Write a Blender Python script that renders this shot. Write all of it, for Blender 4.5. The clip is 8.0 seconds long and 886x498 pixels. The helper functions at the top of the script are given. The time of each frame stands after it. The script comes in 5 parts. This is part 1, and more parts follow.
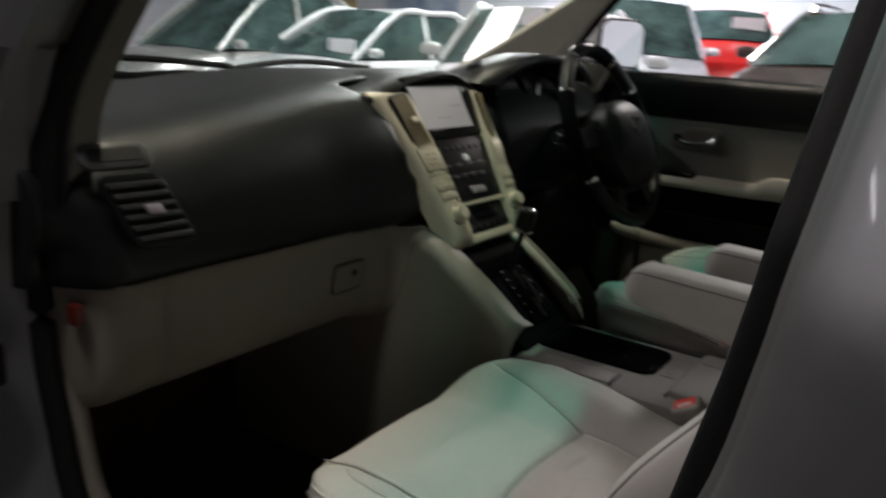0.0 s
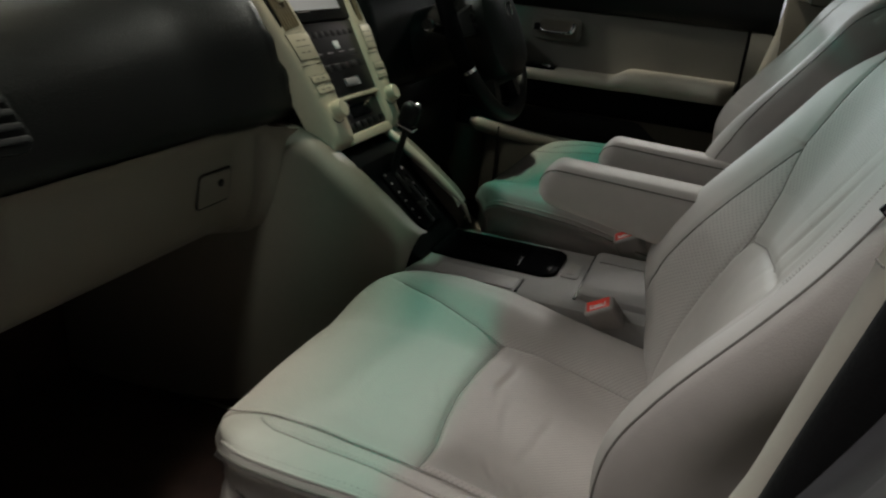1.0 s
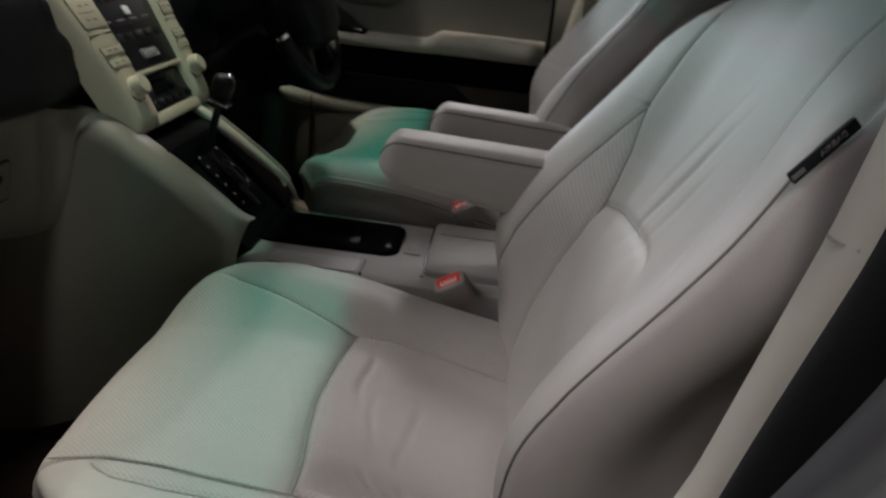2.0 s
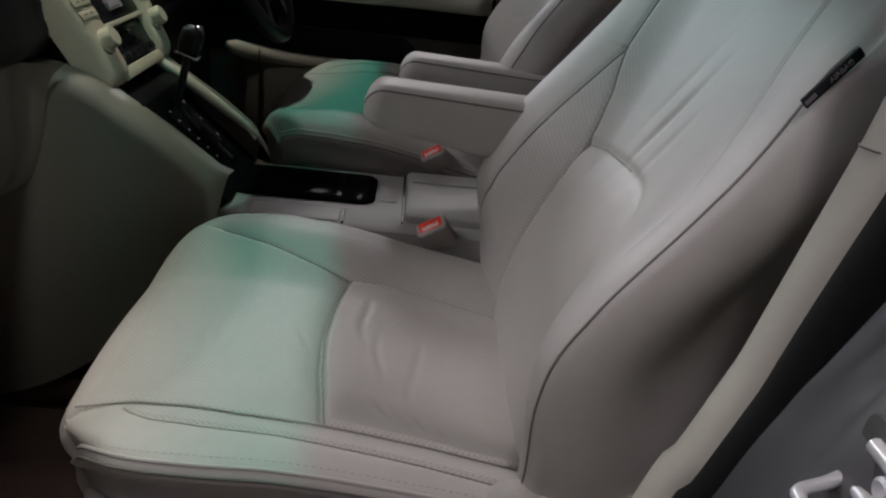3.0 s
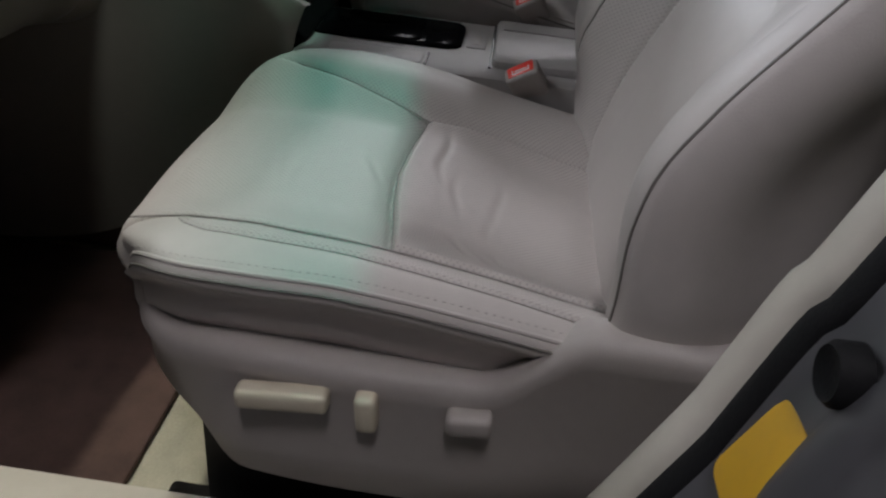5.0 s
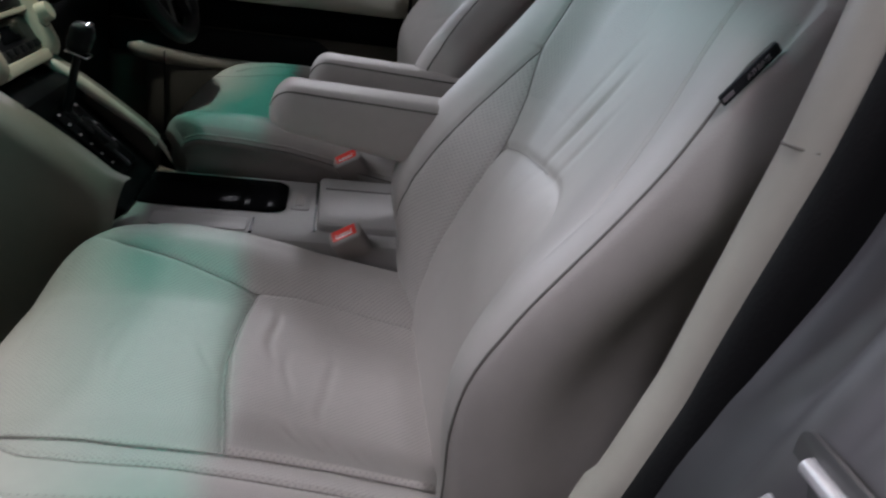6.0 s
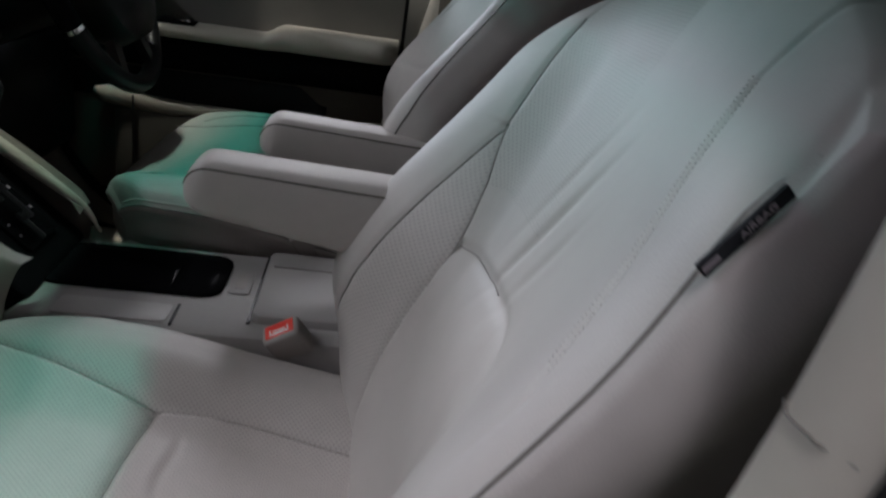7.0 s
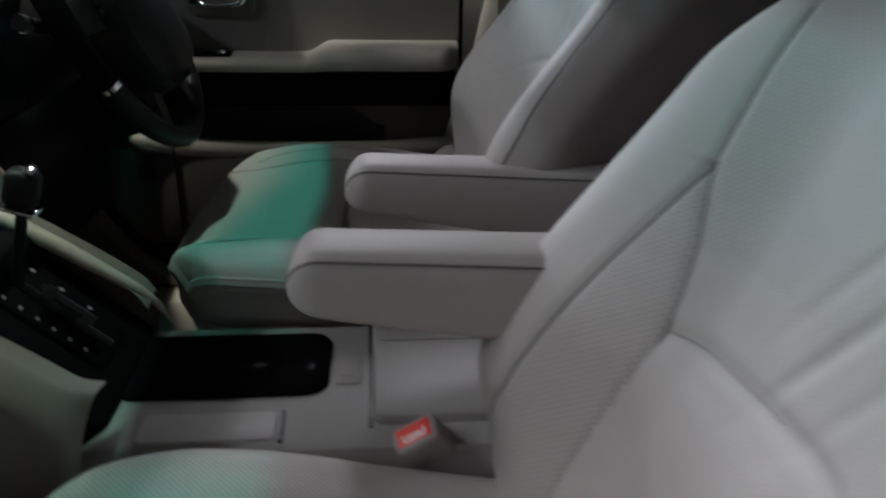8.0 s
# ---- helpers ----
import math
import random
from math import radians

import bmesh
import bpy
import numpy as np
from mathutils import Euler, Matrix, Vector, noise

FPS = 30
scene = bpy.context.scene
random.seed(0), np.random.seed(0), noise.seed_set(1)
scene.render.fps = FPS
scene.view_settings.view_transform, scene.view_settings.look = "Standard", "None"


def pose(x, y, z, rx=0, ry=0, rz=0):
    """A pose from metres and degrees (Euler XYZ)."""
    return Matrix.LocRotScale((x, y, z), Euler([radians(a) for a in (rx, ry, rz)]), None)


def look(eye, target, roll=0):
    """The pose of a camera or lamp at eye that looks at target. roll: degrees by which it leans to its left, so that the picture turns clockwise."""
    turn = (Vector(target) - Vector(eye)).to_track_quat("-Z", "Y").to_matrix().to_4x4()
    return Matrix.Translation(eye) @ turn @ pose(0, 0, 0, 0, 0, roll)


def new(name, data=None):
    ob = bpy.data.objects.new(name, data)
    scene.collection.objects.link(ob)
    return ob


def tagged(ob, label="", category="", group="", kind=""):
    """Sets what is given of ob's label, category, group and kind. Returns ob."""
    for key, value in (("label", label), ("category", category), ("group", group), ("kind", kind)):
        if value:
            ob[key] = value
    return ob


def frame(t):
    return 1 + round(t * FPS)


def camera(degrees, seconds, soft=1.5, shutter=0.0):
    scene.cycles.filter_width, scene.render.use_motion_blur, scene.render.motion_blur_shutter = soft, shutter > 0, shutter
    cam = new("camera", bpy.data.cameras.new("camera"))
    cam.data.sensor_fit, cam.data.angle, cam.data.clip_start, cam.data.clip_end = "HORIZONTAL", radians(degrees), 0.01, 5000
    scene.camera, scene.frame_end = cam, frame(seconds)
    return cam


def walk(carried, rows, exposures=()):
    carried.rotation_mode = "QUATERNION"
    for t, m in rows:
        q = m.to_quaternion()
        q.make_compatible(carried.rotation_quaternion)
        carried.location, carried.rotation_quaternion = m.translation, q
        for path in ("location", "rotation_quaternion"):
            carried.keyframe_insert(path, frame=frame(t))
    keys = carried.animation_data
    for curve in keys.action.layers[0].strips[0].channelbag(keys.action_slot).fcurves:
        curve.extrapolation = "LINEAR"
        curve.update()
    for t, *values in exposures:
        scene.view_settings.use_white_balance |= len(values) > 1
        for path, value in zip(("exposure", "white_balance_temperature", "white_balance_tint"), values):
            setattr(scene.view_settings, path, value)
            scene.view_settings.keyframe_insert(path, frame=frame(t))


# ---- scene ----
# ---------------------------------------------------------------- camera
cam = camera(59.7, 8.0, soft=2.2, shutter=0.5)
PATH = [
    (0, (-1.121, -0.21, 1.231), (0.484, 0.865, 0.712), 3.6),
    (0.5, (-1.107, -0.1, 1.197), (0.658, 0.607, 0.577), 4.1),
    (1, (-1.068, -0.043, 1.189), (0.702, 0.541, 0.466), 5.7),
    (1.5, (-0.995, -0.043, 1.173), (0.837, 0.393, 0.499), 6.1),
    (2, (-1.006, 0.019, 1.176), (0.844, 0.105, 0.42), 6.5),
    (2.2, (-1.015, 0.047, 1.171), (0.82, 0.05, 0.376), 6.1),
    (3.3, (-1.049, 0.095, 1.164), (0.765, -0.038, 0.333), 7.1),
    (3.5, (-1.045, 0.082, 1.164), (0.765, 0.001, 0.316), 6.4),
    (4, (-1.027, 0.087, 1.079), (0.73, 0.22, 0.132), 4.7),
    (4.2, (-1.018, 0.084, 1.059), (0.696, 0.27, 0.047), 5.2),
    (5.3, (-1.011, 0.079, 1.084), (0.697, 0.103, 0.043), 6.9),
    (5.5, (-1.013, 0.082, 1.105), (0.753, 0.011, 0.169), 8.1),
    (6, (-1.01, 0.078, 1.151), (0.799, -0.237, 0.358), 8.3),
    (6.5, (-0.935, 0.033, 1.158), (0.871, -0.315, 0.373), 8.4),
    (7, (-0.846, -0.013, 1.172), (0.999, -0.258, 0.439), 9.0),
    (7.5, (-0.769, 0.004, 1.18), (1.072, -0.221, 0.431), 6.7),
    (8, (-0.657, 0.08, 1.175), (1.175, -0.095, 0.39), 1.2),
]
# the camera's own brightening and drift of its white balance: seconds, stops, kelvin, tint
EXPOSURES = [(0, -0.22, 6950, 7), (1, -0.22, 7050, 3), (2, -0.12, 6750, 10), (3.5, -0.12, 6560, 11), (4, -0.10, 6460, 11), (5.5, 0.0, 6330, 10), (6, 0.03, 6240, 12), (8, 0.0, 6260, 10)]
walk(cam, [(t, look(eye, target, roll)) for t, eye, target, roll in PATH], EXPOSURES)

# ---------------------------------------------------------------- world and lamps
world = bpy.data.worlds.new("hall_air")
world.use_nodes = True
world.node_tree.nodes["Background"].inputs[0].default_value = (0.75, 0.82, 1.0, 1)
world.node_tree.nodes["Background"].inputs[1].default_value = 0.048
scene.world = world

# ceiling fittings of the hall: place, size, watts, colour
LAMPS = [
    ((0.30, 1.02, 4.3), (0.4, 0.09), 90, (1.10, 0.97, 0.88)),
    ((-1.95, 0.08, 4.3), (0.9, 0.3), 43, (1.0, 0.95, 0.98)),
    ((-1.70, 5.4, 4.3), (0.9, 0.3), 118, (1.0, 0.94, 1.08)),
    ((0.05, 3.62, 4.3), (0.9, 0.2), 76, (1.02, 0.95, 1.03)),
    ((1.0, 10.0, 4.3), (2.4, 0.5), 250, (0.93, 0.95, 1.08)),
    ((6.0, 4.6, 4.3), (2.0, 0.5), 330, (0.95, 0.95, 1.05)),
    ((6.5, 0.3, 4.3), (1.5, 0.4), 260, (1.0, 0.92, 0.96)),
    ((13.0, 6.0, 4.3), (3.0, 0.6), 1500, (0.93, 0.95, 1.1)),
    ((4.5, -6.0, 4.3), (2.0, 0.5), 750, (0.95, 0.95, 1.05)),
]


# ---------------------------------------------------------------- materials
def material(name, color, rough=0.5, metal=0.0, vary=0.12, scale=12.0, bump=0.0, bump_scale=300.0,
             coat=0.0, spec=0.5, grain="noise", tint=None):
    """A surface with broad and fine variation of tone, roughness variation and fine relief."""
    m = bpy.data.materials.new(name)
    m.use_nodes = True
    nt = m.node_tree
    n, l = nt.nodes, nt.links
    b = n["Principled BSDF"]
    co = n.new("ShaderNodeTexCoord")
    big = n.new("ShaderNodeTexNoise")
    big.inputs["Scale"].default_value = scale
    big.inputs["Detail"].default_value = 5
    fine = n.new("ShaderNodeTexNoise")
    fine.inputs["Scale"].default_value = scale * 14
    fine.inputs["Detail"].default_value = 3
    l.new(co.outputs["Object"], big.inputs["Vector"])
    l.new(co.outputs["Object"], fine.inputs["Vector"])
    ramp = n.new("ShaderNodeValToRGB")
    lo = [c * (1 - vary) for c in color]
    hi = [min(1, c * (1 + vary)) for c in (tint or color)]
    ramp.color_ramp.elements[0].color, ramp.color_ramp.elements[0].position = (*lo, 1), 0.3
    ramp.color_ramp.elements[1].color, ramp.color_ramp.elements[1].position = (*hi, 1), 0.7
    mix = n.new("ShaderNodeMath")
    mix.operation = "MULTIPLY_ADD"
    mix.inputs[1].default_value = 0.35
    l.new(fine.outputs["Fac"], mix.inputs[0])
    half = n.new("ShaderNodeMath")
    half.operation = "MULTIPLY"
    half.inputs[1].default_value = 0.65
    l.new(big.outputs["Fac"], half.inputs[0])
    l.new(half.outputs[0], mix.inputs[2])
    l.new(mix.outputs[0], ramp.inputs["Fac"])
    l.new(ramp.outputs["Color"], b.inputs["Base Color"])
    rr = n.new("ShaderNodeMapRange")
    rr.inputs["To Min"].default_value = max(0.02, rough * 0.85)
    rr.inputs["To Max"].default_value = min(1, rough * 1.15)
    l.new(fine.outputs["Fac"], rr.inputs["Value"])
    l.new(rr.outputs[0], b.inputs["Roughness"])
    b.inputs["Metallic"].default_value = metal
    b.inputs["Specular IOR Level"].default_value = spec
    b.inputs["Coat Weight"].default_value = coat
    b.inputs["Coat Roughness"].default_value = 0.06
    if bump > 0:
        bp = n.new("ShaderNodeBump")
        bp.inputs["Strength"].default_value = bump
        bp.inputs["Distance"].default_value = 0.001
        tex = n.new("ShaderNodeTexVoronoi" if grain == "cells" else "ShaderNodeTexNoise")
        tex.inputs["Scale"].default_value = bump_scale
        l.new(co.outputs["Object"], tex.inputs["Vector"])
        l.new(tex.outputs[0], bp.inputs["Height"])
        l.new(bp.outputs["Normal"], b.inputs["Normal"])
    return m


def perforated(name, base, turn, low):
    """Leather with rows of fine holes across the surface; turn lays the rows on a flat or an upright face."""
    m = base.copy()
    m.name = name
    n, l = m.node_tree.nodes, m.node_tree.links
    b = n["Principled BSDF"]
    co = next(x for x in n if x.type == "TEX_COORD")
    old = b.inputs["Base Color"].links[0].from_socket
    mp = n.new("ShaderNodeMapping")
    mp.inputs["Rotation"].default_value = [radians(a) for a in turn]
    v = n.new("ShaderNodeTexVoronoi")
    v.voronoi_dimensions = "2D"
    v.inputs["Scale"].default_value = 275
    v.inputs["Randomness"].default_value = 0.06
    l.new(co.outputs["Object"], mp.inputs["Vector"])
    l.new(mp.outputs["Vector"], v.inputs["Vector"])
    lt = n.new("ShaderNodeMapRange")
    lt.inputs["From Min"].default_value, lt.inputs["From Max"].default_value = 0.16, 0.34
    lt.inputs["To Min"].default_value, lt.inputs["To Max"].default_value = low, 1.0
    l.new(v.outputs["Distance"], lt.inputs["Value"])
    mul = n.new("ShaderNodeVectorMath")
    mul.operation = "SCALE"
    l.new(old, mul.inputs[0])
    l.new(lt.outputs[0], mul.inputs["Scale"])
    l.new(mul.outputs[0], b.inputs["Base Color"])
    return m


def glass(name, color, gloss=0.07):
    m = bpy.data.materials.new(name)
    m.use_nodes = True
    n, l = m.node_tree.nodes, m.node_tree.links
    n.remove(n["Principled BSDF"])
    t = n.new("ShaderNodeBsdfTransparent")
    t.inputs[0].default_value = (*color, 1)
    g = n.new("ShaderNodeBsdfGlossy")
    g.inputs["Roughness"].default_value = 0.02
    x = n.new("ShaderNodeMixShader")
    x.inputs[0].default_value = gloss
    l.new(t.outputs[0], x.inputs[1])
    l.new(g.outputs[0], x.inputs[2])
    l.new(x.outputs[0], n["Material Output"].inputs["Surface"])
    return m


def glow(name, color, strength):
    m = bpy.data.materials.new(name)
    m.use_nodes = True
    b = m.node_tree.nodes["Principled BSDF"]
    b.inputs["Base Color"].default_value = (0.8, 0.8, 0.8, 1)
    b.inputs["Emission Color"].default_value = (*color, 1)
    b.inputs["Emission Strength"].default_value = strength
    return m


leather = material("leather", (0.468, 0.43, 0.41), 0.54, vary=0.07, scale=5, bump=0.12, bump_scale=700, grain="cells")
leather_dots_flat = perforated("leather_dots_flat", leather, (0, 0, 45), 0.76)
leather_dots_upright = perforated("leather_dots_upright", leather, (-90, 0, 45), 0.80)
piping_mat = material("piping_leather", (0.16, 0.146, 0.135), 0.5, vary=0.1)
seat_plastic = material("seat_plastic", (0.35, 0.315, 0.295), 0.5, vary=0.06, scale=9, bump=0.25, bump_scale=900)
beige = material("beige_plastic", (0.195, 0.176, 0.150), 0.48, vary=0.07, scale=7, bump=0.3, bump_scale=800)
beige_pale = material("pale_beige_plastic", (0.50, 0.47, 0.40), 0.42, vary=0.06, scale=8, bump=0.08, bump_scale=900)
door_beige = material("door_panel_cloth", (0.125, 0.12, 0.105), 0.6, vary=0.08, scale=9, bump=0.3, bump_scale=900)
floor_beige = material("beige_carpet", (0.42, 0.40, 0.30), 0.95, vary=0.2, scale=25, bump=1.0, bump_scale=900)
console_mat = material("console_plastic", (0.34, 0.318, 0.308), 0.5, vary=0.06, scale=8, bump=0.25, bump_scale=900)
champagne = material("champagne_paint", (0.60, 0.535, 0.42), 0.33, metal=0.15, vary=0.05, scale=10, bump=0.1, bump_scale=1200)
board_blue = material("board_blue", (0.12, 0.22, 0.55), 0.5, vary=0.5, scale=1.5, tint=(0.55, 0.62, 0.75))
board_yellow = material("board_yellow", (0.62, 0.50, 0.22), 0.5, vary=0.2, scale=2)
board_navy = material("board_navy", (0.04, 0.05, 0.20), 0.5, vary=0.2, scale=2)
dash_black = material("dash_black", (0.007, 0.008, 0.0085), 0.36, vary=0.2, scale=6, bump=0.25, bump_scale=650, grain="cells", spec=0.28)
black = material("black_plastic", (0.009, 0.009, 0.010), 0.40, vary=0.2, scale=10, bump=0.15, bump_scale=900, spec=0.22)
panel_black = material("panel_black", (0.013, 0.012, 0.014), 0.30, vary=0.15, scale=20, spec=0.22)
sel_black = material("selector_black", (0.005, 0.005, 0.006), 0.35, vary=0.15, scale=20, spec=0.05)
vent_brown = material("vent_brown", (0.24, 0.19, 0.12), 0.5, vary=0.08)
gloss_black = material("gloss_black", (0.006, 0.006, 0.007), 0.10, vary=0.1, spec=0.015)
rubber = material("rubber", (0.006, 0.006, 0.0065), 0.7, vary=0.2, scale=20, bump=0.3, bump_scale=500, spec=0.2)
tray_black = material("tray_black", (0.006, 0.006, 0.007), 0.13, vary=0.1, spec=0.001)
zinc = material("zinc_plated_steel", (0.72, 0.72, 0.76), 0.32, metal=0.55, vary=0.08, scale=40)
vent_satin = material("vent_satin", (0.045, 0.045, 0.048), 0.32, vary=0.1, scale=30, spec=0.5)
chrome = material("chrome", (0.82, 0.82, 0.83), 0.1, metal=1.0, vary=0.04)
steel = material("steel", (0.66, 0.66, 0.68), 0.24, metal=1.0, vary=0.08, scale=30)
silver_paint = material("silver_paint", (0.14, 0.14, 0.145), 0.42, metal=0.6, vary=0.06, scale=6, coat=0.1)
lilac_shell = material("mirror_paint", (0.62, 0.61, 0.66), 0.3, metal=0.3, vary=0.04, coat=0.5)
carpet = material("carpet", (0.085, 0.05, 0.04), 0.95, vary=0.3, scale=25, bump=1.0, bump_scale=900)
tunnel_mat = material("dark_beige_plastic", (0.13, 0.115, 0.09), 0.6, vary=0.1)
red = material("red_plastic", (0.72, 0.045, 0.03), 0.35, vary=0.08)
orange = material("orange_plastic", (0.09, 0.010, 0.006), 0.4, vary=0.1)
white_ink = material("white_print", (0.7, 0.7, 0.7), 0.6, vary=0.05)
screen_mat = material("screen_film", (0.62, 0.60, 0.68), 0.18, vary=0.04, scale=14)
grey_button = material("grey_button", (0.34, 0.30, 0.33), 0.35, vary=0.06)
yellow = material("yellow_label", (0.62, 0.36, 0.02), 0.5, vary=0.08)
tag_cloth = material("tag_cloth", (0.022, 0.024, 0.03), 0.85, vary=0.2, scale=60, bump=0.6, bump_scale=1500)
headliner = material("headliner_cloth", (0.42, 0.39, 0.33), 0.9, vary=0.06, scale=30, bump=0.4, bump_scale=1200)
windscreen_glass = glass("windscreen_glass", (0.83, 0.90, 0.845), 0.05)
# the screen's green shade band deepens towards the roof
_n, _l = windscreen_glass.node_tree.nodes, windscreen_glass.node_tree.links
_co, _sep, _rp = _n.new("ShaderNodeTexCoord"), _n.new("ShaderNodeSeparateXYZ"), _n.new("ShaderNodeMapRange")
_rp.inputs["From Min"].default_value, _rp.inputs["From Max"].default_value = 1.498, 1.546
_mx = _n.new("ShaderNodeMix")
_mx.data_type = "RGBA"
_mx.inputs["A"].default_value, _mx.inputs["B"].default_value = (0.83, 0.90, 0.845, 1), (0.03, 0.46, 0.37, 1)
_l.new(_co.outputs["Object"], _sep.inputs[0])
_l.new(_sep.outputs["Z"], _rp.inputs["Value"])
_l.new(_rp.outputs[0], _mx.inputs["Factor"])
_l.new(_mx.outputs["Result"], next(x for x in _n if x.type == "BSDF_TRANSPARENT").inputs[0])
side_glass = glass("side_glass", (0.88, 0.93, 0.92), 0.05)
mirror_mat = material("mirror_glass", (0.92, 0.93, 0.95), 0.03, metal=1.0, vary=0.01)
concrete = material("concrete", (0.19, 0.187, 0.18), 0.55, vary=0.18, scale=1.2, bump=0.3, bump_scale=60)
hall_white = material("hall_white", (0.78, 0.79, 0.85), 0.75, vary=0.05, scale=0.8, bump=0.2, bump_scale=40)
hall_grey = material("hall_grey", (0.26, 0.26, 0.27), 0.8, vary=0.08, scale=0.8)
stitch_mat = material("stitch_thread", (0.37, 0.34, 0.32), 0.6, vary=0.1)
thread = material("seam_thread", (0.29, 0.265, 0.25), 0.6, vary=0.1)
hall_roof = material("hall_roof", (0.16, 0.165, 0.17), 0.7, vary=0.08, scale=1)
car_glass = material("dark_car_glass", (0.016, 0.024, 0.026), 0.06, vary=0.7, scale=2.6, spec=0.25, tint=(0.04, 0.065, 0.062))
tyre_mat = material("tyre_rubber", (0.018, 0.018, 0.019), 0.8, vary=0.2, scale=20)
lamp_face = glow("lamp_face", (0.95, 0.98, 1.0), 9.0)
paper = material("white_card", (0.8, 0.8, 0.84), 0.7, vary=0.04)


# ---------------------------------------------------------------- building helpers
def thing(name, label, category, group="", kind="", at=(0, 0, 0)):
    ob = new(name)
    ob.location = at
    ob.empty_display_size = 0.05
    return tagged(ob, label, category, group, kind)


def link(name, me, mats, parent=None, label="", smooth=True):
    for m in mats if isinstance(mats, (list, tuple)) else [mats]:
        me.materials.append(m)
    if smooth:
        me.polygons.foreach_set("use_smooth", [True] * len(me.polygons))
    ob = new(name, me)
    if parent is not None:
        ob.parent = parent
        up = parent
        off = Vector((0, 0, 0))
        while up is not None:
            off += up.location
            up = up.parent
        ob.location = -off
    if label:
        ob["label"] = label
    return ob


def part(name, bm, mat, parent=None, label="", smooth=True):
    me = bpy.data.meshes.new(name)
    bm.to_mesh(me)
    bm.free()
    ob = link(name, me, mat, parent, label, smooth)
    if smooth:
        me.set_sharp_from_angle(angle=radians(42))
    return ob


def grid_part(name, pts, mats, parent=None, label="", flip=False, slots=None, closed=False):
    """A smooth skin through a (rows, columns, 3) array of points."""
    r, c = pts.shape[:2]
    idx = np.arange(r * c).reshape(r, c)
    if closed:
        idx = np.concatenate([idx, idx[:, :1]], 1)
    q = np.stack([idx[:-1, :-1], idx[:-1, 1:], idx[1:, 1:], idx[1:, :-1]], -1).reshape(-1, 4)
    if flip:
        q = q[:, ::-1]
    me = bpy.data.meshes.new(name)
    me.from_pydata(pts.reshape(-1, 3).tolist(), [], q.tolist())
    ob = link(name, me, mats, parent, label)
    if slots is not None:
        me.polygons.foreach_set("material_index", slots.reshape(-1).astype(int).tolist())
    return ob


def box(bm, a, b, bevel=0.0, m=None, segs=2):
    """A box between two corners, its edges rounded."""
    a, b = Vector(a), Vector(b)
    r = bmesh.ops.create_cube(bm, size=1)
    vs = r["verts"]
    for v in vs:
        v.co = Vector([(a[i] + b[i]) / 2 + v.co[i] * abs(b[i] - a[i]) for i in range(3)])
    if bevel:
        es = list({e for v in vs for e in v.link_edges})
        out = bmesh.ops.bevel(bm, geom=es, offset=bevel, segments=segs, affect="EDGES", profile=0.5)
        vs = list({v for f in out["faces"] for v in f.verts} | {v for v in vs if v.is_valid})
    if m is not None:
        bmesh.ops.transform(bm, matrix=m, verts=vs)
    return vs


def boxed(a, b, bevel=0.0, m=None, segs=2):
    bm = bmesh.new()
    box(bm, a, b, bevel, m, segs)
    return bm


def cyl(bm, p, q, r0, r1=None, n=24, caps=True):
    p, q = Vector(p), Vector(q)
    d = q - p
    m = Matrix.Translation((p + q) / 2) @ d.to_track_quat("Z", "Y").to_matrix().to_4x4()
    return bmesh.ops.create_cone(bm, cap_ends=caps, segments=n, radius1=r0, radius2=r0 if r1 is None else r1,
                                 depth=d.length, matrix=m)["verts"]


def lathe(bm, profile, m, n=28):
    """Turns (radius, height) pairs round z, then places it by m."""
    rings = []
    for r, z in profile:
        rings.append([bm.verts.new(m @ Vector((r * math.cos(2 * math.pi * i / n), r * math.sin(2 * math.pi * i / n), z))) for i in range(n)])
    for a, b in zip(rings, rings[1:]):
        for i in range(n):
            bm.faces.new((a[i], a[(i + 1) % n], b[(i + 1) % n], b[i]))
    if profile[-1][0] > 1e-4:
        bm.faces.new(rings[-1])
    if profile[0][0] > 1e-4:
        bm.faces.new(rings[0][::-1])
    bmesh.ops.remove_doubles(bm, verts=[v for g in rings for v in g], dist=1e-5)


def smooth_line(pts, n):
    """n points along a Catmull-Rom line through pts."""
    p = np.array(pts, float)
    p = np.vstack([2 * p[0] - p[1], p, 2 * p[-1] - p[-2]])
    out = []
    for t in np.linspace(0, len(p) - 3 - 1e-9, n):
        i, u = int(t), t - int(t)
        a, b, c, d = p[i : i + 4]
        out.append(0.5 * (2 * b + (c - a) * u + (2 * a - 5 * b + 4 * c - d) * u**2 + (3 * b - a - 3 * c + d) * u**3))
    return np.array(out)


